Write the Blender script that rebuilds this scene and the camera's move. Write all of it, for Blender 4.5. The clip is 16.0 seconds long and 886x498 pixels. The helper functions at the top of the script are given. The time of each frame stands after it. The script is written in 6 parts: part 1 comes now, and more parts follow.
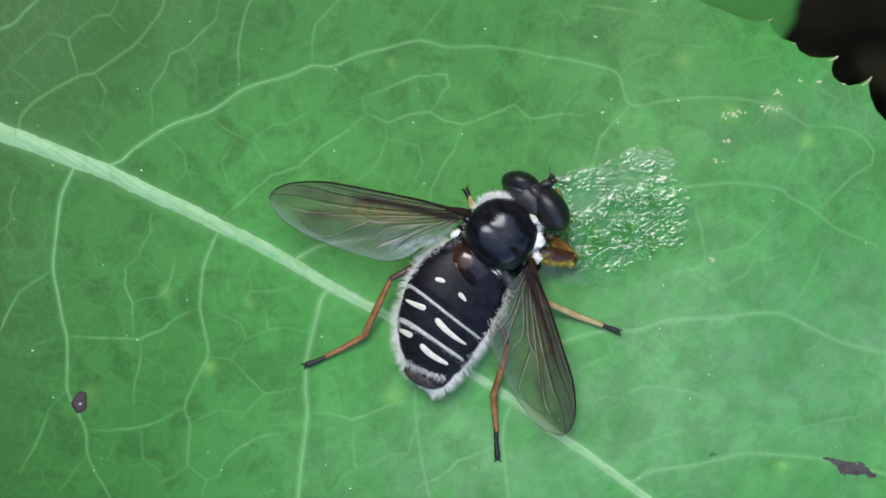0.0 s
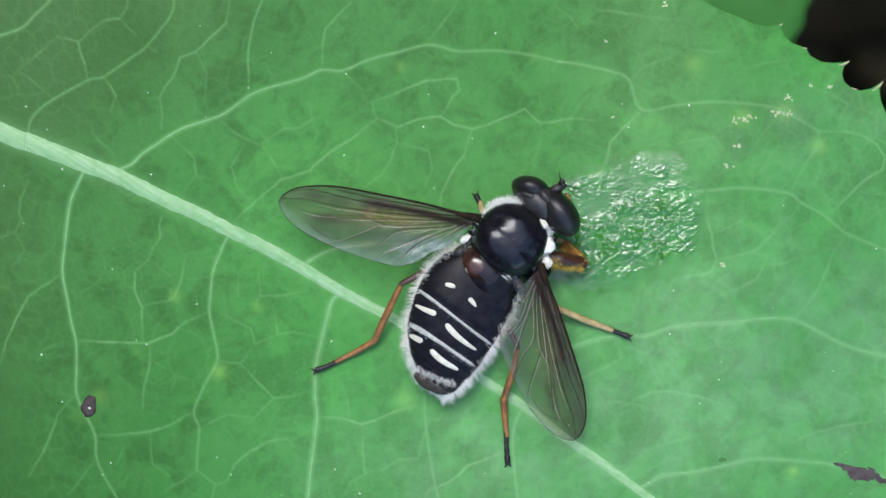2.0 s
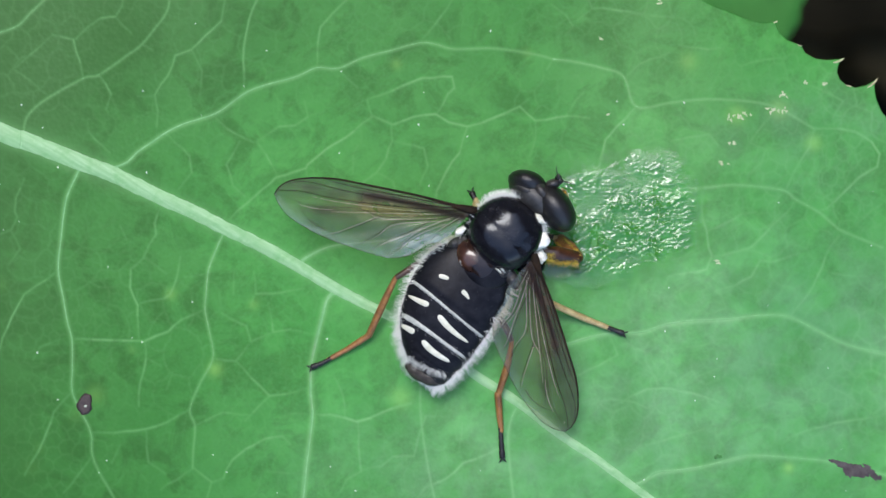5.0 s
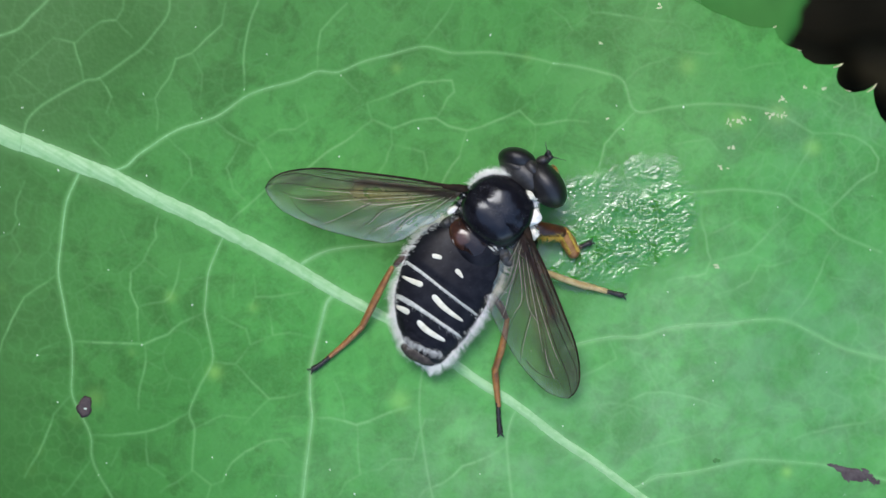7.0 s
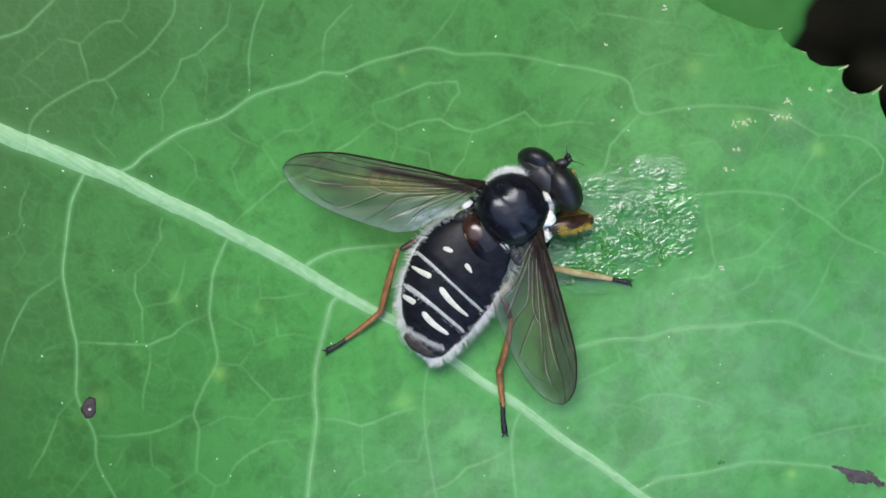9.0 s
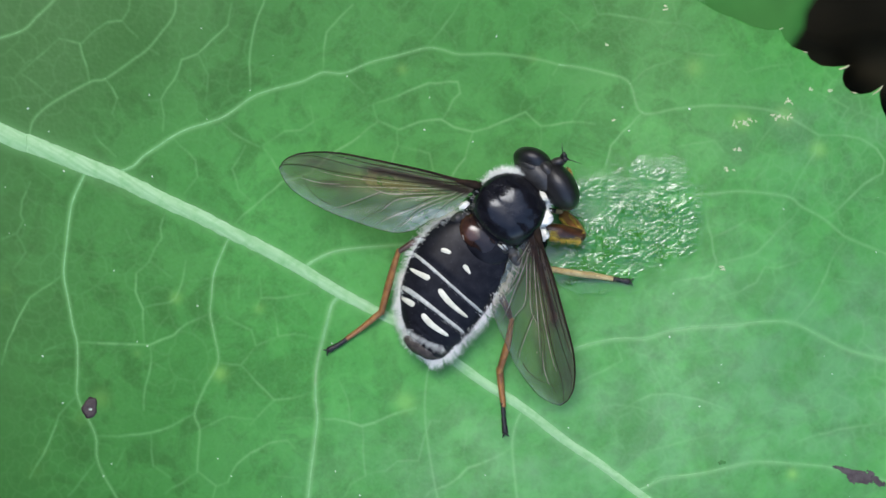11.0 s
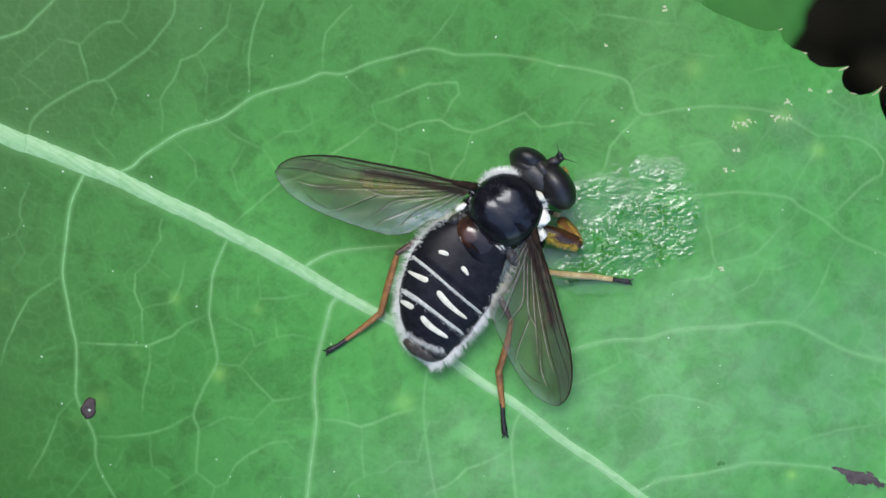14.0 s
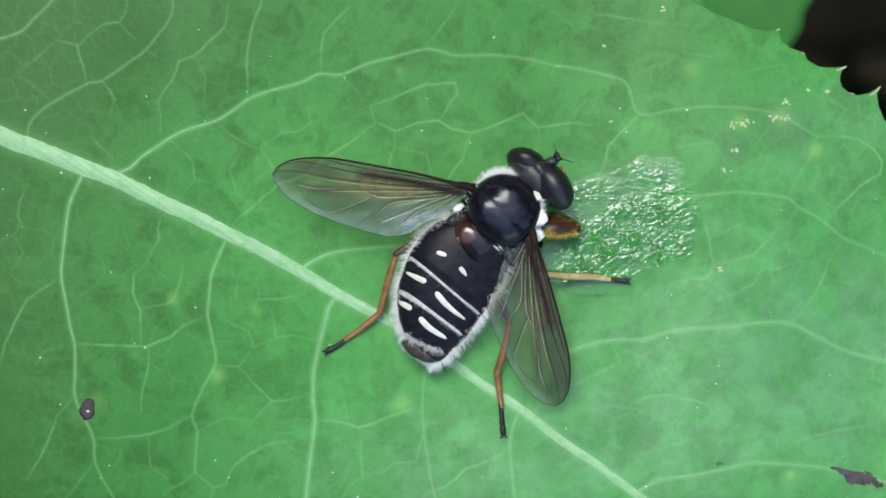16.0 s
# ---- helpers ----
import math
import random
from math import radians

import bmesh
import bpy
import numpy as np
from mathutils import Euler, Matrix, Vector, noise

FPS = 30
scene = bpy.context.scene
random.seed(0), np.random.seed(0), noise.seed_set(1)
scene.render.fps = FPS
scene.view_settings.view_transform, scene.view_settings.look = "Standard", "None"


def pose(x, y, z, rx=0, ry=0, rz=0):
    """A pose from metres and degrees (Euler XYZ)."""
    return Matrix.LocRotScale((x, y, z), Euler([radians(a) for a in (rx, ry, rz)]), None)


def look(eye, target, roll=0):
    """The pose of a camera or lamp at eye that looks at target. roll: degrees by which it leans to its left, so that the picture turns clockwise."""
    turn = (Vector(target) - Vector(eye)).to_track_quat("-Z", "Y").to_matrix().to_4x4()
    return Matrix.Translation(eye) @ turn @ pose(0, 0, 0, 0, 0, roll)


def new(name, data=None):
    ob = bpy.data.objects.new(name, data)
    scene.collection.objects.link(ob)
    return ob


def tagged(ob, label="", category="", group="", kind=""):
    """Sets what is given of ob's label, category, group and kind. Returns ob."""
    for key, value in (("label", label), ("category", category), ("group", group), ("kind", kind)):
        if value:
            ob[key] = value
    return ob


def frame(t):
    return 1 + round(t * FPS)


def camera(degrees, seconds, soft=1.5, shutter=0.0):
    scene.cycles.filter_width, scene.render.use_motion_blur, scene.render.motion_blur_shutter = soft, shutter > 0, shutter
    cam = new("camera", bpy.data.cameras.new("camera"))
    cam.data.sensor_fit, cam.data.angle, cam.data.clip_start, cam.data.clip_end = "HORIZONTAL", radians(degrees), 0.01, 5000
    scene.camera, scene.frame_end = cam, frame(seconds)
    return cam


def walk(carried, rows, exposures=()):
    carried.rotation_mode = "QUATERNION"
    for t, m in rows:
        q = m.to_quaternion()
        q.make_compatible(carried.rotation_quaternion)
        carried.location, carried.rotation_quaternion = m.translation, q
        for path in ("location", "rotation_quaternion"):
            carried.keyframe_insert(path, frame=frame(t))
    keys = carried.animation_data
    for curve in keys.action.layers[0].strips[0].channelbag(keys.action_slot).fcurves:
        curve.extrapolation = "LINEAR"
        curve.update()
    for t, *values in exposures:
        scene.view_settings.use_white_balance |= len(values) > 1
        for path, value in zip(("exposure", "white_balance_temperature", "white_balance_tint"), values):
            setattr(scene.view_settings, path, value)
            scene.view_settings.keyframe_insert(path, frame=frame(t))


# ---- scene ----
S = 2.75e-5            # metres of leaf seen by one unit of the picture plan
FOV = 24.0
DIST = 784 * S / math.tan(radians(FOV / 2))

cam = camera(FOV, 16.0, soft=1.5)
cam.data.dof.use_dof = True            # shallow focus of a close-up lens
cam.data.dof.focus_distance, cam.data.dof.aperture_fstop = DIST - 0.0018, 42.0
# seconds, drift right, drift down (plan units), roll in degrees, growth
DRIFT = [
    (0.0, -15.6, -5.1, -0.04, 0.9989), (0.5, -11.4, 8.0, 0.13, 0.9998), (1.0, -8.1, -4.0, -0.09, 0.9997),
    (1.5, 0.0, 0.0, 0.0, 1.0), (2.0, 2.0, 3.1, 0.05, 1.0004), (2.5, -0.8, 0.7, -0.01, 0.9994),
    (3.0, 0.2, 3.2, 0.10, 0.9995), (3.5, -1.1, 7.1, 0.07, 0.9993)]
DRIFT += [
    (4.0, -3.4, -1.3, -0.04, 0.9996), (6.3, -7.1, -1.0, 0.08, 0.9989), (6.5, -4.2, 8.5, 0.16, 0.9985),
    (7.0, -7.1, 5.2, 0.10, 0.9978), (7.5, -2.8, 7.1, 0.19, 0.9980), (8.0, -1.3, 6.5, 0.16, 0.9978),
    (8.5, 1.4, 7.9, 0.21, 0.9980), (9.0, 1.6, 7.6, 0.19, 0.9983)]
DRIFT += [
    (11.5, 3.1, 7.6, 0.19, 0.9983), (12.0, 2.9, 7.9, 0.17, 0.9983), (12.5, 3.2, 8.9, 0.22, 0.9985),
    (13.0, 1.7, 8.3, 0.16, 0.9985), (13.5, 1.7, 8.9, 0.22, 0.9985), (14.0, 1.4, 8.9, 0.22, 0.9986),
    (14.5, 0.5, 10.2, 0.24, 0.9984), (15.0, 0.1, 9.8, 0.18, 0.9985), (15.5, -0.9, 11.7, 0.22, 0.9987),
    (16.0, -1.5, 9.9, 0.14, 0.9985)]
EXPOSURE = 0.90
walk(cam, [(t, pose(-dx * S, dy * S, DIST / g, 0, 0, roll)) for t, dx, dy, roll, g in DRIFT],
     exposures=[(t, EXPOSURE + e) for t, e in ((0.0, -0.07), (1.5, 0.0), (3.5, 0.06), (6.5, 0.04), (8.5, -0.02), (12.5, 0.02), (14.5, 0.04), (16.0, 0.09))])

# ---------------------------------------------------------------- light
SUN_ELEV, SUN_AZIM = radians(64), radians(110)   # azimuth from +x towards +y
world = bpy.data.worlds.new("overcast_sky")
scene.world = world
world.use_nodes = True
wn = world.node_tree
sky = wn.nodes.new("ShaderNodeTexSky")
sky.sky_type, sky.sun_disc = "NISHITA", False
sky.sun_elevation, sky.sun_rotation = SUN_ELEV, radians(90) - SUN_AZIM
sky.air_density, sky.dust_density, sky.ozone_density = 1.0, 1.5, 1.0
wn.nodes["Background"].inputs["Strength"].default_value = 0.23
wn.links.new(sky.outputs["Color"], wn.nodes["Background"].inputs["Color"])
sun_data = bpy.data.lights.new("sun", "SUN")
sun_data.energy, sun_data.angle, sun_data.color = 1.15, radians(25), (1.0, 0.99, 0.97)
sun = new("sun", sun_data)
sun_dir = Vector((math.cos(SUN_ELEV) * math.cos(SUN_AZIM), math.cos(SUN_ELEV) * math.sin(SUN_AZIM), math.sin(SUN_ELEV)))
sun.matrix_world = look(sun_dir * 2.0, (0, 0, 0))


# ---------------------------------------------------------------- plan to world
def P(x, y, z=0.0):
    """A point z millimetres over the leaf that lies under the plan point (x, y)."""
    k = (DIST - z * 1e-3) / DIST
    return Vector(((x - 784) * S * k, (441 - y) * S * k, z * 1e-3))


# ---------------------------------------------------------------- materials
class Mat:
    """A node material with a Principled shader and a few short cuts."""

    def __init__(self, name, rough=0.5, spec=0.5, metal=0.0):
        self.m = bpy.data.materials.new(name)
        self.m.use_nodes = True
        self.t = self.m.node_tree
        self.b = self.t.nodes["Principled BSDF"]
        self.b.inputs["Roughness"].default_value = rough
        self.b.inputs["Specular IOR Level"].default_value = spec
        self.b.inputs["Metallic"].default_value = metal
        self.co = self.t.nodes.new("ShaderNodeTexCoord").outputs["Object"]

    def node(self, kind, **inputs):
        n = self.t.nodes.new(kind)
        for k, v in inputs.items():
            self.put(n.inputs[k], v)
        return n

    def put(self, socket, v):
        if isinstance(v, bpy.types.NodeSocket):
            self.t.links.new(v, socket)
        else:
            socket.default_value = v

    def noise(self, scale, detail=3.0, rough=0.6, distort=0.0):
        return self.node("ShaderNodeTexNoise", Vector=self.co, Scale=scale, Detail=detail, Roughness=rough, Distortion=distort).outputs["Fac"]

    def span(self, v, lo, hi, a=0.0, b=1.0):
        n = self.node("ShaderNodeMapRange", Value=v)
        for k, x in zip(("From Min", "From Max", "To Min", "To Max"), (lo, hi, a, b)):
            n.inputs[k].default_value = x
        return n.outputs["Result"]

    def mix(self, fac, a, b, how="MIX"):
        n = self.t.nodes.new("ShaderNodeMix")
        n.data_type, n.blend_type = "RGBA", how
        for s, v in ((n.inputs[0], fac), (n.inputs[6], a), (n.inputs[7], b)):
            if isinstance(v, tuple) and len(v) == 3:
                v = (*v, 1.0)
            self.put(s, v)
        return n.outputs[2]

    def attr(self, name):
        n = self.t.nodes.new("ShaderNodeAttribute")
        n.attribute_name = name
        return n.outputs["Fac"]

    def bump(self, height, strength, dist):
        n = self.node("ShaderNodeBump", Height=height, Strength=strength, Distance=dist)
        self.t.links.new(n.outputs["Normal"], self.b.inputs["Normal"])
        return n.outputs["Normal"]

    def color(self, v):
        if isinstance(v, tuple) and len(v) == 3:
            v = (*v, 1.0)
        self.put(self.b.inputs["Base Color"], v)
        return self


def speckled(name, a, b, scale, rough=0.5, spec=0.5, bump=0.0, lo=0.35, hi=0.65):
    m = Mat(name, rough, spec)
    n1, n2 = m.noise(scale), m.noise(scale * 6, 2)
    f = m.span(n1, lo, hi)
    c = m.mix(f, a, b)
    m.color(m.mix(m.span(n2, 0.3, 0.7, 0.0, 0.35), c, tuple(0.5 * v for v in a)))
    if bump:
        m.bump(n2, 0.5, bump)
    return m.m


def leaf_material(name="leaf_blade"):
    m = Mat(name, 0.40, 0.30)
    broad, mid, fine = m.noise(110, 3), m.noise(600, 4), m.noise(5200, 3)
    g = m.mix(m.span(broad, 0.35, 0.65), (0.042, 0.235, 0.032), (0.068, 0.315, 0.054))
    blotch = m.noise(420, 5, 0.62, 0.6)
    blotch_gain = m.span(m.attr("shade_blotch"), 0.0, 0.8, 0.40, 0.95)
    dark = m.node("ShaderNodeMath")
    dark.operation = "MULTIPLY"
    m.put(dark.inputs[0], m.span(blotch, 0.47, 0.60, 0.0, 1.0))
    m.put(dark.inputs[1], blotch_gain)
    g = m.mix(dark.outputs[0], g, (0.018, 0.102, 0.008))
    dash = m.node("ShaderNodeMapping", Vector=m.co)
    dash.inputs["Rotation"].default_value = (0, 0, radians(-38))
    dash = m.node("ShaderNodeMapping", Vector=dash.outputs["Vector"])
    dash.inputs["Scale"].default_value = (0.7, 1.2, 1.0)
    dash = m.node("ShaderNodeTexNoise", Vector=dash.outputs["Vector"], Scale=1500.0, Detail=4.0, Roughness=0.65).outputs["Fac"]
    g = m.mix(m.span(dash, 0.52, 0.70, 0.0, 0.35), g, (0.025, 0.125, 0.013))
    g = m.mix(m.span(dash, 0.30, 0.46, 0.30, 0.0), g, (0.070, 0.30, 0.060))
    g = m.mix(m.span(mid, 0.4, 0.75, 0.0, 0.4), g, (0.016, 0.140, 0.016))
    g = m.mix(m.span(fine, 0.45, 0.75, 0.0, 0.30), g, (0.060, 0.29, 0.065))
    g = m.mix(m.span(m.attr("yellowing"), 0, 1, 0, 0.8), g, (0.19, 0.44, 0.08))
    # uneven brightness of the blade, put into its colour
    g = m.mix(m.span(m.attr("shade_blotch"), 0, 1, 0, 0.95), g, (0.022, 0.112, 0.012))
    g = m.mix(m.attr("vein"), g, (0.175, 0.41, 0.14))
    m.color(g)
    m.put(m.b.inputs["Roughness"], m.span(blotch, 0.35, 0.65, 0.37, 0.46))
    # gloss rises where the placed sky sheen lies
    sheen_gloss = m.node("ShaderNodeMath")
    sheen_gloss.operation = "MULTIPLY"
    m.put(sheen_gloss.inputs[0], m.attr("sheen_at"))
    m.put(sheen_gloss.inputs[1], m.span(m.noise(500, 4), 0.35, 0.65, 0.5, 1.2))
    m.put(m.b.inputs["Specular IOR Level"], m.span(sheen_gloss.outputs[0], 0, 1, 0.19, 1.0))
    cells = m.node("ShaderNodeTexVoronoi", Vector=m.co, Scale=4200.0).outputs["Distance"]
    h = m.node("ShaderNodeMath", **{}).outputs[0]
    add = h.node
    add.operation = "ADD"
    m.put(add.inputs[0], cells)
    m.put(add.inputs[1], m.span(mid, 0, 1, 0, 1.6))
    m.bump(h, 0.13, 0.00005)
    m.b.inputs["Subsurface Weight"].default_value = 0.0
    return m.m


M = {}


def materials():
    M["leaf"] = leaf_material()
    m = Mat("vein_pale_green", 0.5, 0.4)
    streak = m.node("ShaderNodeTexNoise", Vector=m.co, Scale=2600.0, Detail=4.0).outputs["Fac"]
    c = m.mix(m.span(streak, 0.35, 0.7), (0.12, 0.335, 0.105), (0.165, 0.395, 0.145))
    c = m.mix(m.span(m.noise(900), 0.45, 0.75, 0, 0.6), c, (0.08, 0.29, 0.078))
    rust = m.span(m.noise(430, 3, 0.6, 0.5), 0.56, 0.70, 0.0, 0.35)
    m.color(m.mix(rust, c, (0.16, 0.20, 0.09)))
    m.bump(streak, 0.4, 0.00005)
    M["vein"] = m.m
    m = Mat("midrib_pale_green", 0.5, 0.35)
    fibre = m.node("ShaderNodeMapping", Vector=m.co)
    fibre.inputs["Rotation"].default_value = (0, 0, radians(31))
    along = m.node("ShaderNodeMapping", Vector=fibre.outputs["Vector"])
    along.inputs["Scale"].default_value = (0.10, 1.0, 1.0)
    streak = m.node("ShaderNodeTexNoise", Vector=along.outputs["Vector"], Scale=6500.0, Detail=4.0).outputs["Fac"]
    c = m.mix(m.span(streak, 0.35, 0.7), (0.22, 0.43, 0.19), (0.31, 0.52, 0.27))
    m.color(m.mix(m.span(m.noise(1500, 4, 0.65), 0.48, 0.72, 0, 0.65), c, (0.13, 0.36, 0.11)))
    m.bump(streak, 0.25, 0.00004)
    M["midrib"] = m.m
    M["spine"] = speckled("spine_straw", (0.62, 0.60, 0.36), (0.42, 0.36, 0.2), 3000, 0.45)
    M["brown_spot"] = speckled("dead_spot_brown", (0.018, 0.010, 0.011), (0.052, 0.030, 0.030), 2600, 0.5, 0.4, 0.00005)
    M["scorch"] = speckled("scorch_olive", (0.048, 0.14, 0.036), (0.036, 0.18, 0.028), 1500, 0.5, 0.3)
    M["purple_spot"] = speckled("dead_spot_purple", (0.095, 0.08, 0.080), (0.050, 0.036, 0.040), 2200, 0.7, 0.3, 0.00005)
    M["tan_fleck"] = speckled("scar_tan", (0.50, 0.52, 0.33), (0.26, 0.42, 0.17), 2600, 0.6)
    M["dust"] = speckled("dust_and_glint_white", (0.7, 0.75, 0.65), (0.5, 0.6, 0.48), 2000, 0.7)
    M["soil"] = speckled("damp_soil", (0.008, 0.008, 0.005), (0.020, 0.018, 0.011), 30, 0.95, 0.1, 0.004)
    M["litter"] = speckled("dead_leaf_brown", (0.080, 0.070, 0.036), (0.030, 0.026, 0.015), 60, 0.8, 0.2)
    M["shrub"] = speckled("shrub_leaf", (0.018, 0.05, 0.014), (0.04, 0.09, 0.025), 9, 0.6, 0.3)
    M["stem"] = speckled("stem_green", (0.10, 0.20, 0.07), (0.16, 0.28, 0.10), 300, 0.5, 0.4)
    M["far_leaf"] = speckled("shaded_leaf", (0.045, 0.19, 0.034), (0.062, 0.24, 0.050), 120, 0.6, 0.15)
    # fly
    m = Mat("chitin_black", 0.2, 0.40)
    m.b.inputs["Specular Tint"].default_value = (0.9, 0.95, 1.0, 1.0)
    f = m.noise(1800, 4)
    m.color(m.mix(m.span(f, 0.35, 0.7), (0.004, 0.004, 0.006), (0.012, 0.012, 0.016)))
    m.put(m.b.inputs["Roughness"], m.span(m.noise(900), 0.3, 0.7, 0.15, 0.26))
    m.bump(m.noise(1300, 3), 0.35, 0.00010)
    M["black"] = m.m
    m = Mat("abdomen_black", 0.34, 0.15)
    f = m.noise(2200, 4)
    m.color(m.mix(m.span(f, 0.35, 0.7), (0.004, 0.004, 0.006), (0.014, 0.014, 0.018)))
    m.bump(m.noise(12000, 2), 0.12, 0.00002)
    M["abdomen"] = m.m
    m = Mat("scutellum_brown", 0.16, 0.5)
    f = m.noise(420, 3)
    c = m.mix(m.span(f, 0.40, 0.60), (0.012, 0.008, 0.007), (0.10, 0.040, 0.024))
    m.color(m.mix(m.span(m.noise(2600), 0.4, 0.7, 0, 0.5), c, (0.02, 0.010, 0.008)))
    M["scutellum"] = m.m
    M["tail"] = speckled("tail_grey_brown", (0.075, 0.062, 0.052), (0.022, 0.018, 0.016), 4200, 0.6, 0.3)
    M["ivory"] = speckled("ivory_mark", (0.80, 0.78, 0.66), (0.62, 0.60, 0.46), 2600, 0.5)
    M["white"] = speckled("white_callus", (0.96, 0.92, 0.82), (0.86, 0.82, 0.72), 2000, 0.5)
    M["hair"] = speckled("pale_hair", (0.98, 0.98, 0.93), (0.90, 0.91, 0.84), 900, 0.5)
    M["band"] = speckled("pale_dusting", (0.60, 0.61, 0.55), (0.30, 0.31, 0.28), 6000, 0.6)
    M["dark_hair"] = speckled("dark_hair", (0.02, 0.02, 0.02), (0.06, 0.06, 0.05), 900, 0.5)
    M["pollen"] = speckled("pollen_yellow", (0.74, 0.56, 0.09), (0.52, 0.36, 0.04), 3000, 0.7)
    m = Mat("eye_black", 0.38, 0.5)
    v = m.node("ShaderNodeTexVoronoi", Vector=m.co, Scale=22000.0).outputs["Distance"]
    m.color(m.mix(m.span(v, 0.1, 0.7), (0.020, 0.020, 0.022), (0.008, 0.007, 0.007)))
    m.bump(v, 0.4, 0.000015)
    M["eye"] = m.m
    M["occiput"] = speckled("occiput_grey", (0.048, 0.047, 0.045), (0.018, 0.017, 0.017), 2600, 0.45)
    M["frons"] = speckled("frons_black", (0.020, 0.018, 0.018), (0.06, 0.055, 0.05), 2600, 0.4)
    M["face"] = speckled("face_yellow", (0.46, 0.24, 0.035), (0.56, 0.44, 0.24), 3600, 0.5)
    M["leg_orange"] = speckled("leg_orange", (0.36, 0.165, 0.050), (0.13, 0.050, 0.022), 1700, 0.42, 0.45)
    M["tibia_amber"] = speckled("tibia_amber", (0.42, 0.20, 0.055), (0.20, 0.075, 0.022), 1500, 0.35, 0.5)
    M["leg_brown"] = speckled("leg_brown", (0.075, 0.034, 0.020), (0.030, 0.015, 0.010), 1300, 0.4, 0.5)
    M["leg_tan"] = speckled("leg_tan", (0.56, 0.45, 0.22), (0.40, 0.28, 0.11), 2300, 0.4, 0.5)
    M["leg_black"] = speckled("leg_black", (0.008, 0.007, 0.007), (0.022, 0.02, 0.02), 2300, 0.45, 0.4)
    M["femur_dark"] = speckled("femur_dark_brown", (0.020, 0.008, 0.005), (0.085, 0.032, 0.012), 1800, 0.3, 0.5)
    M["wing_vein"] = speckled("wing_vein_brown", (0.012, 0.008, 0.005), (0.034, 0.020, 0.012), 1500, 0.7, 0.12)
    M["wing_fold"] = speckled("fold_highlight_pale", (0.40, 0.39, 0.30), (0.20, 0.19, 0.13), 2600, 0.25, 0.6)
    M["membrane"] = wing_material()
    M["liquid"] = liquid_material()


def wing_material():
    m = Mat("wing_membrane", 0.2, 0.5)
    t = m.t
    brown = m.attr("brown")
    through_c = m.mix(brown, (0.86, 0.80, 0.68), (0.085, 0.036, 0.014))
    through_c = m.mix(m.attr("amber"), through_c, (0.84, 0.66, 0.26), "MULTIPLY")
    clear = m.node("ShaderNodeBsdfTransparent", Color=through_c)
    # placed sky sheen turns the membrane's own haze bluish
    body_c = m.mix(m.attr("sky_pale"), (0.46, 0.42, 0.31), (0.50, 0.60, 0.56))
    body_c = m.mix(brown, body_c, (0.075, 0.034, 0.017))
    body_c = m.mix(m.attr("amber"), body_c, (0.40, 0.29, 0.10))
    body = m.node("ShaderNodeBsdfDiffuse", Color=body_c)
    wrinkle = m.noise(1500, 3, 0.6, 1.5)
    bump = m.node("ShaderNodeBump", Height=wrinkle, Strength=0.35, Distance=0.00006)
    gloss = m.node("ShaderNodeBsdfAnisotropic", Color=(0.85, 0.95, 1.0, 1.0), Roughness=0.28, Normal=bump.outputs["Normal"])
    stretch = m.node("ShaderNodeMapping", Vector=m.co)
    stretch.inputs["Scale"].default_value = (0.6, 0.6, 1.0)
    streak = m.node("ShaderNodeTexNoise", Vector=stretch.outputs["Vector"], Scale=2600.0, Detail=4.0, Distortion=1.2).outputs["Fac"]
    film = m.node("ShaderNodeMath")
    film.operation = "MULTIPLY"
    m.put(film.inputs[0], m.attr("haze_sheen"))
    m.put(film.inputs[1], m.span(streak, 0.35, 0.65, 0.75, 1.3))
    mix1 = m.node("ShaderNodeMixShader", Fac=film.outputs[0])
    t.links.new(clear.outputs[0], mix1.inputs[1])
    t.links.new(body.outputs[0], mix1.inputs[2])
    fres = m.node("ShaderNodeFresnel", IOR=1.30, Normal=bump.outputs["Normal"])
    mix2 = m.node("ShaderNodeMixShader", Fac=fres.outputs[0])
    t.links.new(mix1.outputs[0], mix2.inputs[1])
    t.links.new(gloss.outputs[0], mix2.inputs[2])
    t.links.new(mix2.outputs[0], t.nodes["Material Output"].inputs["Surface"])
    return m.m


def liquid_material():
    m = Mat("sticky_liquid", 0.06, 0.5)
    t = m.t
    wet = m.attr("wet")
    clear = m.node("ShaderNodeBsdfTransparent", Color=m.mix(wet, (1.0, 1.0, 1.0), (0.42, 0.80, 0.30)))
    bump = m.node("ShaderNodeBump", Height=m.noise(6000, 2), Strength=0.10, Distance=0.00003)
    gloss = m.node("ShaderNodeBsdfAnisotropic", Color=(0.95, 0.98, 1.0, 1), Roughness=0.23, Normal=bump.outputs["Normal"])
    fres = m.node("ShaderNodeFresnel", IOR=1.66, Normal=bump.outputs["Normal"])
    share = m.node("ShaderNodeMath")
    share.operation = "MULTIPLY"
    m.put(share.inputs[0], fres.outputs[0])
    m.put(share.inputs[1], wet)
    mix = m.node("ShaderNodeMixShader", Fac=share.outputs[0])
    t.links.new(clear.outputs[0], mix.inputs[1])
    t.links.new(gloss.outputs[0], mix.inputs[2])
    t.links.new(mix.outputs[0], t.nodes["Material Output"].inputs["Surface"])
    return m.m


materials()


# ---------------------------------------------------------------- mesh helpers
def mesh_object(name, bm, material, smooth=True):
    me = bpy.data.meshes.new(name)
    bm.to_mesh(me)
    bm.free()
    me.materials.append(material)
    if smooth:
        me.polygons.foreach_set("use_smooth", [True] * len(me.polygons))
    return new(name, me)


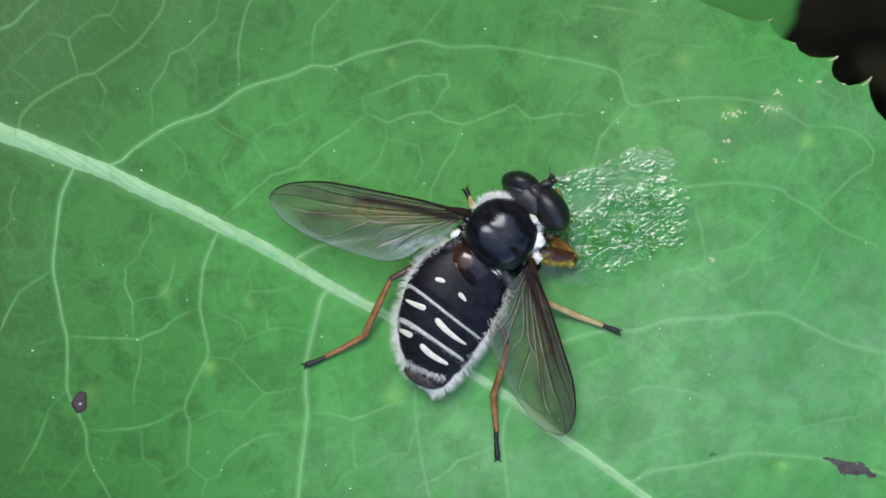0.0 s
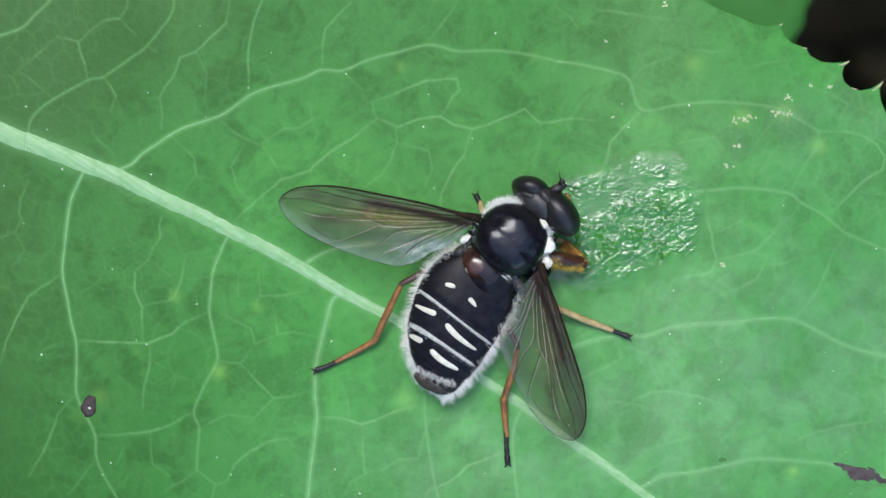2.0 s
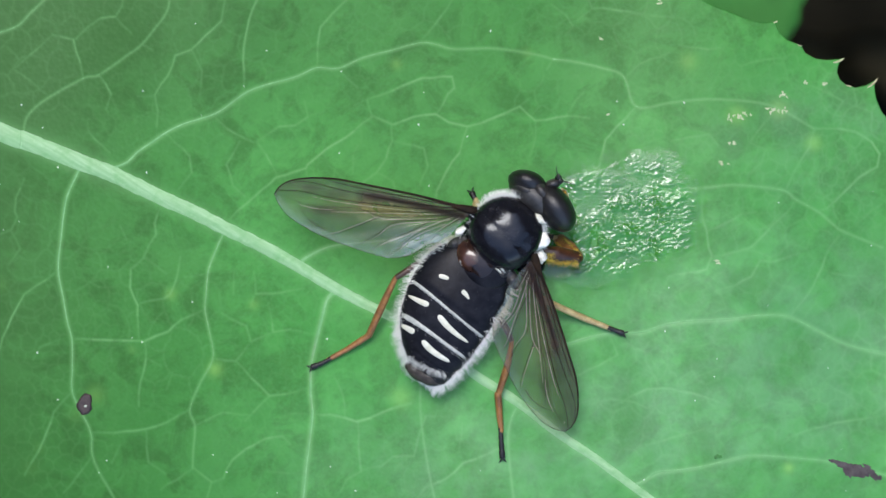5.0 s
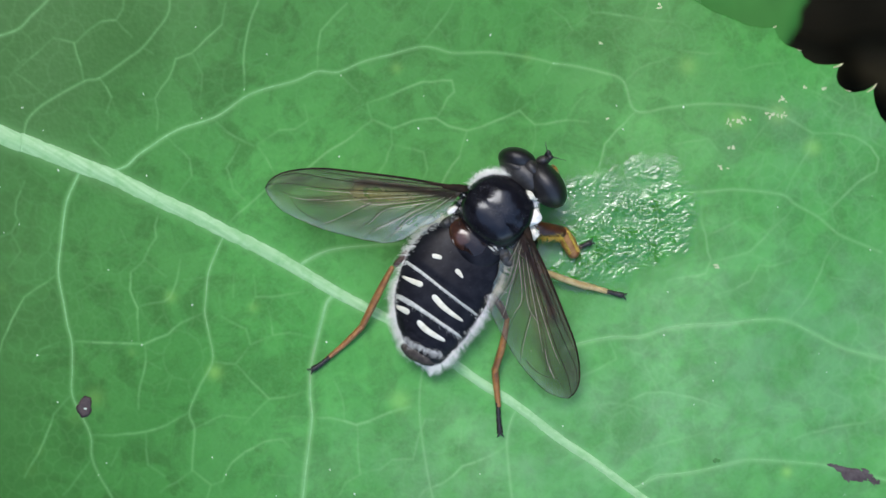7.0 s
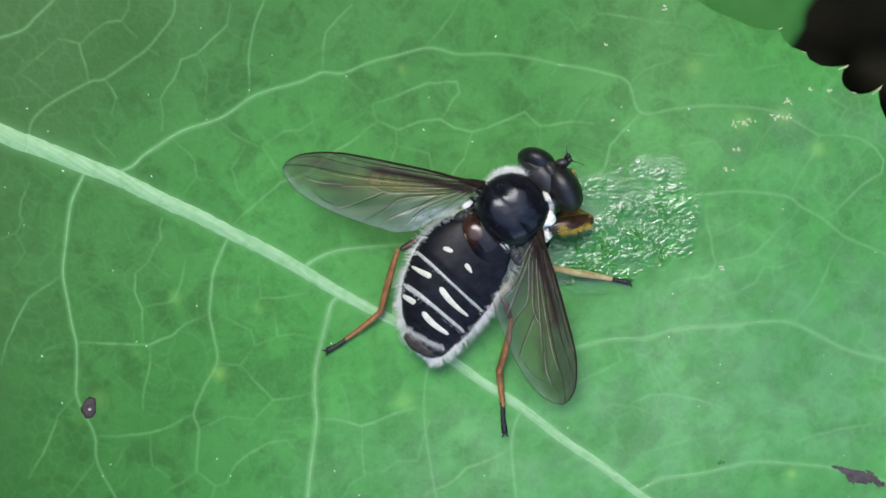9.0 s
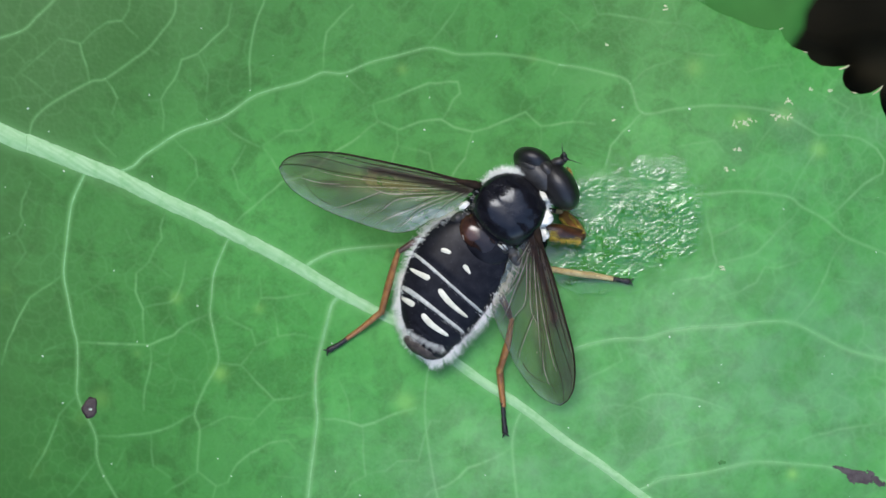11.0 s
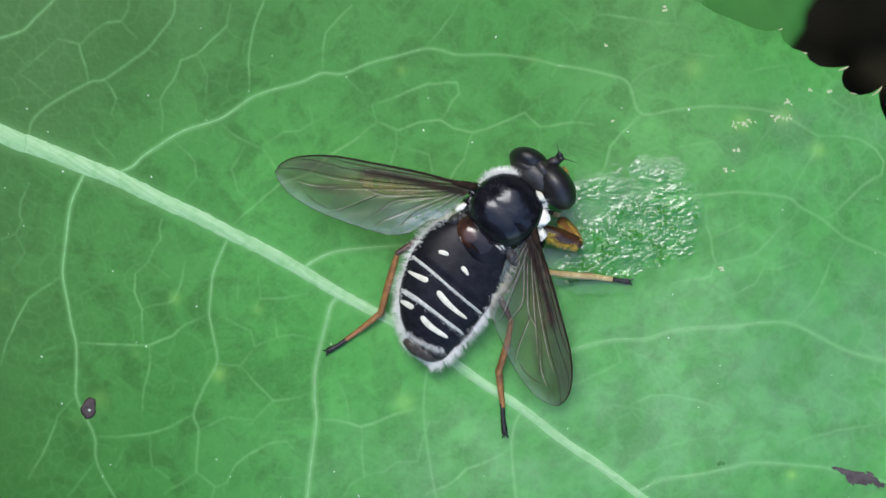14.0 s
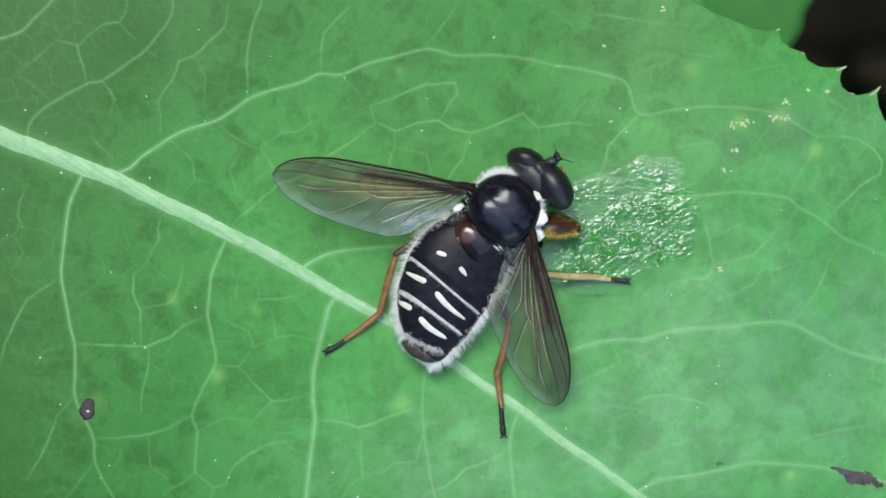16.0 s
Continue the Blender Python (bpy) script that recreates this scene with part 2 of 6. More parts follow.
def part(name, bm, material, parent, label=""):
    ob = mesh_object(name, bm, material, not name.endswith("hair") and name != "hair_fringe")
    ob.parent = parent
    return tagged(ob, label) if label else ob


def shift(bm, by):
    bmesh.ops.translate(bm, verts=bm.verts, vec=-Vector(by))
    return bm


def spline(points, n):
    """n + 1 points of a smooth curve through the given ones."""
    pts = [np.array(p, float) for p in points]
    pts = [2 * pts[0] - pts[1], *pts, 2 * pts[-1] - pts[-2]]
    out = []
    spans = len(pts) - 3
    for i in range(n + 1):
        u = i / n * spans
        k = min(int(u), spans - 1)
        f = u - k
        a, b, c, d = pts[k:k + 4]
        out.append(0.5 * (2 * b + (c - a) * f + (2 * a - 5 * b + 4 * c - d) * f * f + (3 * b - a - 3 * c + d) * f ** 3))
    return np.array(out)


def tube(bm, pts, radii, sides=8, flat=1.0, caps=True):
    """A tube along points in metres; flat: height over width."""
    pts = [Vector(p) for p in pts]
    rings = []
    for i, p in enumerate(pts):
        t = (pts[min(i + 1, len(pts) - 1)] - pts[max(i - 1, 0)]).normalized()
        side = t.cross(Vector((0, 0, 1)))
        side = side.normalized() if side.length > 1e-4 else Vector((1, 0, 0))
        up = side.cross(t)
        r = radii[i]
        rings.append([bm.verts.new(p + side * r * math.cos(a) + up * r * flat * math.sin(a))
                      for a in (2 * math.pi * j / sides for j in range(sides))])
    for a, b in zip(rings, rings[1:]):
        for j in range(sides):
            bm.faces.new((a[j], a[(j + 1) % sides], b[(j + 1) % sides], b[j]))
    if caps:
        bm.faces.new(rings[0][::-1])
        bm.faces.new(rings[-1])
    return bm


def blob(bm, centre, radii, turn=0.0, tilt=0.0, lean=0.0, seg=24, rings=16, bulge=None):
    """An ellipsoid: radii in metres along heading, across, up; turn in degrees from +x."""
    rot = Euler((radians(lean), radians(tilt), radians(turn))).to_matrix().to_4x4()
    res = bmesh.ops.create_uvsphere(bm, u_segments=seg, v_segments=rings, radius=1.0)
    for v in res["verts"]:
        c = v.co.copy()
        if bulge:
            c = bulge(c)
        v.co = Vector(centre) + rot @ Vector((c.x * radii[0], c.y * radii[1], c.z * radii[2]))
    return bm


def hairs(bm, roots, rng, length, width, lie=0.35, spread=0.35):
    """Fine tapering hairs: roots are (place, normal, lean direction)."""
    for p, n, d in roots:
        g = Vector((rng.gauss(0, 1), rng.gauss(0, 1), rng.gauss(0, 1))) * spread
        t = (n * (1 - lie) + d * lie + g).normalized()
        ln = length * rng.uniform(0.55, 1.15)
        s = t.orthogonal().normalized()
        s2 = t.cross(s)
        w = width * rng.uniform(0.7, 1.2)
        tip = bm.verts.new(p + t * ln + Vector((0, 0, -0.1 * ln)))
        mid = [bm.verts.new(p + w * (s * math.cos(a) + s2 * math.sin(a))) for a in (0, 2.1, 4.2)]
        for j in range(3):
            bm.faces.new((mid[j], mid[(j + 1) % 3], tip))
    return bm


# ---------------------------------------------------------------- the leaf
AX, AY, EX, EY = 0.0, 235.0, 0.8696, 0.4938


def axis_xy(s, p):
    return AX + s * EX + p * EY, AY + s * EY - p * EX


def half_width(s):
    u = np.where(s > 1050, (s - 1050) / 1500.0, (s - 1050) / 2300.0)
    return 828 * np.sqrt(np.clip(1 - u * u, 0, 1))


# the lobed stretch of margin: plan points from spine to spine
LOBES = [(1225, -14), (1262, 9), (1300, 24), (1332, 38), (1360, 42), (1379, 40), (1386, 60), (1400, 73), (1416, 79), (1425, 83), (1431, 95), (1450, 106),
         (1470, 108), (1486, 107), (1497, 106), (1490, 116), (1488, 130), (1493, 143), (1506, 153), (1520, 157), (1540, 153), (1557, 143), (1554, 156),
         (1557, 176), (1567, 200), (1590, 226), (1620, 236)]
LOBE_S = [(x - AX) * EX + (y - AY) * EY for x, y in LOBES]
LOBE_P = [(x - AX) * EY - (y - AY) * EX for x, y in LOBES]
# spines of that stretch: foot, tip, thickness in millimetres
LOBE_SPINES = [((1374, 42), (1383, 39), 0.04), ((1417, 80), (1427, 83), 0.04), ((1480, 113), (1501, 105), 0.075), ((1502, 151), (1515, 155), 0.045), ((1540, 158), (1561, 140), 0.07)]
TEETH_UPPER = []
rng = random.Random(4)
k = 1460.0
while k < 2480:
    TEETH_UPPER.append((k, rng.uniform(10, 28)))
    k += rng.uniform(45, 85)
k = 900.0
while k > -1150:
    TEETH_UPPER.append((k, rng.uniform(8, 20)))
    k -= rng.uniform(55, 90)
TEETH_LOWER = []
k = -1150.0
while k < 2480:
    TEETH_LOWER.append((k, rng.uniform(8, 26)))
    k += rng.uniform(50, 90)


def teeth(s, table):
    out = np.zeros_like(s)
    for at, high in table:
        rise = 42.0
        a = np.clip((s - at + rise) / rise, 0, 1) ** 2.2
        fall = np.clip(1 - (s - at) / 5.0, 0, 1)
        out = np.maximum(out, high * np.where(s <= at, a, fall))
    return out


def lie(x, y):
    """Height of the blade over the plan, in metres, without its fine relief."""
    x, y = np.asarray(x, float), np.asarray(y, float)
    s = (x - AX) * EX + (y - AY) * EY
    p = (x - AX) * EY - (y - AY) * EX
    h = -0.5e-3 * (p / 830.0) ** 4 - 0.25e-3 * ((x - 560) / 784.0) ** 2 * np.clip((3000 - np.abs(x)) / 2000, 0.3, 1)
    h = h + 0.20e-3 * np.sin(s / 150.0 + 0.05) * np.tanh(np.abs(p) / 120) * np.clip(np.abs(p) / 500, 0, 1.2)
    h = h - 0.10e-3 * np.sin(s / 90.0 + p / 130.0) * np.tanh(np.abs(p) / 160)
    far = np.maximum(0, np.abs(s - 780) - 1000) / 1000.0
    return h - 5e-3 * far ** 2


# veins: (start width, end width, strength), then points of the plan
MIDRIB = [(-1080, -310), (-700, -125), (-300, 88), (0, 231), (50, 250), (100, 269), (150, 289), (200, 307), (250, 331), (300, 355), (350, 377), (400, 403), (450, 427),
          (500, 453), (550, 482), (600, 512), (650, 538), (715, 572), (780, 616), (850, 667), (920, 712), (1000, 773), (1050, 806), (1100, 843), (1150, 880), (1420, 1075), (1800, 1330), (2180, 1480)]
SIDE_VEINS = []


def side(w0, w1, *xy):
    SIDE_VEINS.append((w0, w1, [(xy[i], xy[i + 1]) for i in range(0, len(xy), 2)]))


side(14, 6, 190, 303, 228, 290, 250, 270, 275, 253, 300, 236, 330, 221, 375, 207, 400, 195, 440, 166, 475, 152, 530, 137, 567, 121, 605, 122, 650, 103, 700, 90, 750, 77, 780, 80, 810, 88, 880, 87, 950, 97, 985, 106)
side(7, 5, 985, 106, 1020, 110, 1070, 121, 1110, 137, 1133, 190, 1200, 182, 1265, 177, 1350, 184, 1400, 202, 1447, 230)
side(14, 5, 152, 288, 138, 318, 126, 345, 120, 370, 113, 430, 109, 480, 118, 530, 125, 570, 133, 603, 134, 650, 134, 695, 152, 735, 162, 755, 168, 775, 169, 805, 182, 838, 207, 882, 240, 960)
side(11, 4, 408, 405, 397, 424, 387, 447, 375, 480, 371, 520, 369, 550, 377, 590, 383, 635, 360, 680, 342, 726, 351, 755, 348, 800, 347, 830)
side(18, 13, 606, 512, 586, 530, 577, 560, 567, 600, 560, 630, 556, 660, 556, 700, 559, 735, 553, 790, 548, 830, 543, 882, 535, 980)
side(6.5, 4, 48, 245, 50, 220, 60, 200, 90, 175, 155, 139, 182, 133, 230, 100, 257, 80, 280, 52, 300, 25, 306, 0, 300, -40)
side(9, 6, -60, 75, 0, 60, 38, 46, 60, 24, 85, 0, 140, -60)
side(13, 11, 1008, 612, 1040, 601, 1090, 591, 1140, 590, 1180, 577, 1220, 570, 1260, 568, 1300, 566, 1350, 560, 1400, 562, 1450, 585, 1500, 610, 1568, 627, 1640, 640)
side(13, 9, 1125, 862, 1146, 852, 1170, 838, 1220, 832, 1260, 825, 1300, 815, 1340, 808, 1420, 813, 1485, 821, 1600, 850)
side(19, 7, 530, 472, 552, 455, 590, 438, 650, 430, 720, 425)
side(8, 6, 1150, 345, 1190, 338, 1220, 335, 1260, 333, 1310, 329, 1390, 338, 1415, 355, 1455, 377, 1482, 400, 1500, 412, 1568, 440)
side(8, 5, 925, 715, 912, 740, 905, 775, 908, 820, 915, 882, 925, 950)
side(7, 5, -250, 100, -200, -20, -120, -140, 20, -260)
side(7, 5, -240, 130, -260, 300, -200, 500, -120, 700)
side(5, 4, 1390, 1060, 1480, 1010, 1600, 1000, 1700, 1020)
side(5, 4, 760, 610, 750, 720, 770, 860, 800, 960)

NET = []


def net(strength, *xy):
    NET.append((strength, [(xy[i], xy[i + 1]) for i in range(0, len(xy), 2)]))


net(0.5, 155, 139, 150, 110, 138, 72, 97, 63)
net(0.4, 138, 72, 160, 50, 185, 33, 210, 30, 222, 10, 225, -15)
net(0.3, 210, 30, 225, 48, 240, 60)
net(0.45, 182, 133, 205, 168, 195, 195)
net(0.35, 257, 80, 278, 88)
net(0.45, 285, 225, 286, 200, 280, 170, 292, 153, 305, 135, 317, 98, 345, 88, 380, 55, 400, 40, 405, 0)
net(0.25, 345, 88, 362, 125, 360, 170)
net(0.25, 30, 122, 60, 145, 90, 170)
net(0.3, 97, 63, 60, 95, 30, 122)
net(0.25, 280, 170, 250, 170)
net(0.4, 160, 228, 170, 245, 200, 270)
net(0.35, 305, 238, 340, 275, 344, 308, 322, 335)
net(0.35, 385, 208, 410, 230, 455, 252)
net(0.35, 430, 250, 405, 290, 420, 330, 440, 350)
net(0.5, 408, 395, 425, 375, 450, 355, 470, 335, 495, 313, 549, 300, 550, 292, 570, 275, 600, 256, 620, 245, 663, 209)
net(0.4, 50, 315, 35, 350, 32, 375, 38, 385, 25, 408, 0, 418)
net(0.3, 25, 408, 40, 440, 20, 470)
net(0.45, 288, 365, 278, 395, 283, 417, 262, 455)
net(0.3, 220, 400, 230, 425)
net(0.5, 105, 482, 70, 505, 48, 522, 25, 565, 10, 600, 0, 640)
net(0.45, 262, 455, 237, 478, 236, 510, 250, 540, 250, 600)
net(0.3, 262, 455, 300, 485)
net(0.4, 250, 540, 298, 528, 308, 520, 318, 490, 325, 455)
net(0.5, 370, 550, 330, 568, 305, 588, 262, 604, 205, 602, 135, 602)
net(0.45, 262, 604, 263, 635, 255, 680, 250, 720)
net(0.25, 263, 635, 290, 648)
net(0.4, 383, 635, 425, 640, 445, 612)
net(0.25, 370, 485, 330, 490)
net(0.25, 200, 605, 205, 640)
net(0.25, 110, 600, 75, 615, 65, 640)
net(0.4, 134, 695, 100, 730, 85, 780, 60, 820, 50, 840)
net(0.4, 342, 726, 300, 748, 265, 760, 210, 768, 170, 765)
net(0.3, 265, 760, 265, 790, 270, 820, 300, 840)
net(0.3, 220, 790, 205, 820)
net(0.4, 168, 812, 140, 845, 120, 875)
net(0.5, 347, 830, 380, 855, 372, 882)
net(0.45, 380, 855, 400, 848, 420, 815, 440, 795, 475, 780, 505, 775, 520, 788)
net(0.35, 347, 830, 320, 850, 290, 870)
net(0.35, 450, 735, 400, 732, 370, 748, 351, 755)
net(0.25, 310, 660, 300, 690)
net(0.5, 437, 160, 437, 110, 441, 60, 447, 35, 462, 0, 468, -30)
net(0.5, 568, 121, 570, 80, 573, 50, 595, 25, 620, 0)
net(0.45, 605, 125, 625, 145, 640, 157)
net(0.45, 655, 178, 700, 160, 740, 145, 755, 138, 808, 135, 810, 155, 800, 170, 780, 203)
net(0.45, 655, 178, 663, 207)
net(0.3, 655, 178, 635, 187)
net(0.5, 663, 207, 675, 212, 700, 222, 740, 208, 778, 203, 800, 215, 835, 227, 860, 218, 900, 200, 925, 190, 955, 213, 1010, 205, 1050, 212)
net(0.4, 700, 222, 702, 250, 690, 280, 675, 308, 650, 325)
net(0.4, 545, 180, 550, 207, 530, 222, 500, 225, 460, 250)
net(0.35, 750, 75, 775, 45, 800, 15, 810, -5)
net(0.45, 460, 252, 475, 275, 495, 310)
net(0.35, 675, 308, 705, 325, 705, 348)
net(0.3, 702, 250, 755, 265, 762, 295, 750, 330)
net(0.5, 835, 227, 820, 270, 795, 305, 780, 340, 775, 372)
net(0.3, 640, 260, 632, 275, 630, 305)
net(0.25, 600, 300, 595, 330)
net(0.25, 550, 300, 552, 330)
net(0.3, 420, 480, 418, 520)
net(0.35, 455, 480, 460, 520, 490, 520, 545, 510)
net(0.3, 460, 520, 450, 545)
net(0.35, 480, 540, 490, 590, 520, 585, 560, 592)
net(0.35, 400, 555, 440, 580, 450, 605, 490, 590)
net(0.45, 425, 640, 450, 670, 482, 703, 510, 697, 552, 688)
net(0.45, 482, 703, 465, 720, 440, 745)
net(0.25, 600, 605, 565, 592)
net(0.3, 500, 740, 520, 733, 555, 733)
net(0.55, 560, 735, 590, 735, 615, 740, 638, 747, 680, 733, 700, 722, 732, 715)
net(0.3, 615, 740, 615, 700, 600, 670)
net(0.4, 638, 747, 640, 790, 645, 835, 618, 852, 610, 870)
net(0.3, 645, 835, 680, 828, 700, 810, 740, 810, 752, 760, 760, 738, 795, 737)
net(0.25, 480, 838, 540, 840)
net(0.3, 745, 720, 760, 738)
net(0.25, 690, 790, 720, 770)
net(0.5, 745, 882, 760, 865, 790, 850, 810, 838, 825, 820, 850, 815, 880, 800, 903, 788)
net(0.25, 825, 750, 820, 800)
net(0.3, 925, 190, 940, 175)
net(0.3, 955, 213, 955, 245, 945, 280)
net(0.35, 1010, 205, 1025, 180, 1040, 165)
net(0.35, 985, 106, 975, 125)
net(0.4, 1043, -10, 1055, 17, 1090, 18, 1140, 27)
net(0.25, 1140, 27, 1200, 32)
net(0.15, 1205, 40, 1215, 60, 1215, 110)
net(0.3, 985, 10, 1010, 30, 1022, 47, 1010, 62)
net(0.25, 1055, 17, 1030, 40)
net(0.35, 1110, 137, 1140, 115, 1190, 95)
net(0.6, 1133, 190, 1100, 225, 1078, 248, 1062, 300, 1050, 312)
net(0.4, 1210, 83, 1260, 88, 1280, 88)
net(0.4, 1318, 118, 1350, 108, 1400, 102)
net(0.35, 1430, 150, 1470, 165, 1500, 180, 1480, 210)
net(0.5, 1447, 230, 1490, 230, 1520, 235, 1550, 255, 1562, 275, 1560, 297, 1525, 315, 1500, 345, 1470, 370, 1455, 377)
net(0.5, 1447, 230, 1440, 260, 1425, 285, 1410, 310, 1400, 335)
net(0.3, 1370, 205, 1345, 235, 1335, 252)
net(0.3, 1195, 250, 1260, 240, 1280, 260)
net(0.3, 1335, 252, 1360, 268, 1355, 290, 1330, 310, 1325, 328)
net(0.3, 1360, 268, 1400, 258)
net(0.4, 1247, 335, 1250, 390, 1258, 410, 1262, 440, 1265, 455, 1258, 478, 1190, 490, 1180, 510)
net(0.35, 1258, 410, 1290, 398, 1320, 382, 1345, 378)
net(0.4, 1265, 455, 1300, 448, 1335, 440, 1360, 415, 1375, 400, 1400, 380, 1415, 355)
net(0.4, 1490, 420, 1475, 440, 1460, 475, 1445, 505, 1430, 530, 1405, 560)
net(0.3, 1520, 400, 1568, 365)
net(0.35, 1270, 518, 1310, 505, 1335, 490, 1350, 465, 1375, 465, 1420, 450)
net(0.4, 1090, 720, 1150, 690, 1180, 690, 1230, 697, 1260, 705, 1300, 720)
net(0.3, 1180, 690, 1160, 660, 1150, 640)
net(0.3, 1245, 665, 1290, 648)
net(0.35, 1330, 730, 1375, 715, 1410, 720)
net(0.35, 1350, 640, 1410, 650)
net(0.35, 1470, 680, 1500, 697, 1520, 710)
net(0.4, 1400, 778, 1450, 760, 1480, 750, 1568, 740)
net(0.4, 1150, 787, 1200, 775, 1250, 760)
net(0.4, 1088, 598, 1098, 630, 1050, 655, 1010, 675)
net(0.3, 1050, 720, 1090, 708, 1130, 712, 1150, 722, 1168, 718)
net(0.3, 1540, 490, 1480, 485, 1460, 475)
net(0.3, 1190, 620, 1240, 615, 1290, 600)


def voronoi_edges(x0, x1, y0, y1, cell, seed):
    """Edges of an irregular cell network, from the dual of a triangulation."""
    from mathutils.geometry import delaunay_2d_cdt
    r = random.Random(seed)
    pts = []
    ny, nx = int((y1 - y0) / cell), int((x1 - x0) / cell)
    for j in range(ny):
        for i in range(nx):
            pts.append(Vector((x0 + (i + 0.5 * (j % 2) + r.uniform(-0.42, 0.42)) * cell, y0 + (j + r.uniform(-0.42, 0.42)) * cell)))
    vs, es, fs, *_ = delaunay_2d_cdt(pts, [], [], 0, 1e-5)
    mids = [sum((vs[i] for i in f), Vector((0, 0))) / len(f) for f in fs]
    at = {}
    for n, f in enumerate(fs):
        for a, b in zip(f, f[1:] + f[:1]):
            at.setdefault((min(a, b), max(a, b)), []).append(n)
    return [(mids[v[0]], mids[v[1]]) for v in at.values() if len(v) == 2]


RX0, RY0, RSTEP, RNX, RNY = -420.0, -420.0, 1.5, 1540, 1120
PLANT_MAP = np.zeros((RNY, RNX), np.float32)
NET_MAP = np.zeros((RNY, RNX), np.float32)


def draw_line(grid, a, b, width, strength):
    pad = width * 2.6
    i0, i1 = int((min(a[0], b[0]) - pad - RX0) / RSTEP), int((max(a[0], b[0]) + pad - RX0) / RSTEP) + 2
    j0, j1 = int((min(a[1], b[1]) - pad - RY0) / RSTEP), int((max(a[1], b[1]) + pad - RY0) / RSTEP) + 2
    i0, i1, j0, j1 = max(i0, 0), min(i1, RNX), max(j0, 0), min(j1, RNY)
    if i1 <= i0 or j1 <= j0:
        return
    xs = RX0 + np.arange(i0, i1) * RSTEP
    ys = (RY0 + np.arange(j0, j1) * RSTEP)[:, None]
    dx, dy = b[0] - a[0], b[1] - a[1]
    u = np.clip(((xs - a[0]) * dx + (ys - a[1]) * dy) / max(dx * dx + dy * dy, 1e-6), 0, 1)
    d2 = (xs - a[0] - u * dx) ** 2 + (ys - a[1] - u * dy) ** 2
    box = grid[j0:j1, i0:i1]
    np.maximum(box, strength * np.exp(-d2 / (width * width)), out=box)


def sample(grid, x, y):
    fx = np.clip((x - RX0) / RSTEP, 0, RNX - 1.01)
    fy = np.clip((y - RY0) / RSTEP, 0, RNY - 1.01)
    i, j = fx.astype(int), fy.astype(int)
    fx, fy = fx - i, fy - j
    return (grid[j, i] * (1 - fx) * (1 - fy) + grid[j, i + 1] * fx * (1 - fy)
            + grid[j + 1, i] * (1 - fx) * fy + grid[j + 1, i + 1] * fx * fy)


def kinked(pts, r):
    """A vein that runs in short straight pieces with slight bends."""
    out = []
    for (x0, y0), (x1, y1) in zip(pts, pts[1:]):
        n = max(1, int(math.hypot(x1 - x0, y1 - y0) / 16))
        for i in range(n):
            f = i / n
            j = 1.6 if i else 0.0
            out.append((x0 + (x1 - x0) * f + r.uniform(-j, j), y0 + (y1 - y0) * f + r.uniform(-j, j)))
    return out + [pts[-1]]


def venation():
    for w0, w1, pts in SIDE_VEINS:
        line = spline(pts, 8 * len(pts))
        for i in range(len(line) - 1):
            w = w0 + (w1 - w0) * i / len(line)
            draw_line(PLANT_MAP, line[i], line[i + 1], w * 0.32 + 0.8, 0.26 + 0.018 * w)
    line = spline(MIDRIB, 120)
    for i in range(len(line) - 1):
        draw_line(PLANT_MAP, line[i], line[i + 1], rib_width(line[i][0]) * 0.5 + 1, 0.5)
    r = random.Random(8)
    for strength, pts in NET:
        line = kinked([(x + r.uniform(-2, 2), y + r.uniform(-2, 2)) for x, y in pts], r)
        n = len(line) - 1
        for i in range(n):
            fade = min(1.0, 0.45 + 0.2 * min(i, n - 1 - i))
            draw_line(NET_MAP, line[i], line[i + 1], 2.0, 0.95 * strength * r.uniform(0.75, 1.2) * fade)
    # the small meshes of the network come and go over the blade
    for cell, seed, wide, low, high in ((52, 3, 2.0, 0.0, 0.10), (24, 5, 1.6, 0.0, 0.07)):
        for a, b in voronoi_edges(-400, 1850, -400, 1250, cell, seed):
            m = (a + b) / 2
            f = 0.5 + 0.9 * noise.noise((m.x / 210, m.y / 210, seed)) + 0.35 * noise.noise((m.x / 70, m.y / 70, seed))
            f = low + (high - low) * max(0.0, min(1.0, f))
            f *= 1 + 1.6 * math.exp(-((m.x - 1480) / 190) ** 2 - ((m.y - 260) / 170) ** 2) + 1.3 * math.exp(-((m.x - 1400) / 300) ** 2 - ((m.y - 640) / 190) ** 2)
            across = Vector((a.y - b.y, b.x - a.x))
            bend = m + across * r.uniform(-0.16, 0.16)
            k1, k2 = a.lerp(bend, 0.6) + across * r.uniform(-0.06, 0.06), bend.lerp(b, 0.5) + across * r.uniform(-0.06, 0.06)
            for p, q in ((a, k1), (k1, bend), (bend, k2), (k2, b)):
                draw_line(NET_MAP, p, q, wide, f * r.uniform(0.8, 1.15))


def rib_width(x):
    return float(np.interp(x, [-1100, 0, 200, 400, 600, 715, 900, 1150, 1600, 2180], [60, 37, 32, 28, 24, 20, 20, 17, 9, 2]))


def leaf_points(s, v):
    hw = half_width(s)
    t = np.where(v >= 0, teeth(s, TEETH_UPPER), teeth(s, TEETH_LOWER)) * np.minimum(1, hw / 200)
    inside = (s > LOBE_S[0]) & (s < LOBE_S[-1]) & (v >= 0)
    t = np.where(inside, np.interp(s, LOBE_S, LOBE_P) - hw, t)
    p = v * hw + np.sign(v) * t * np.abs(v) ** 14
    return axis_xy(s, p)


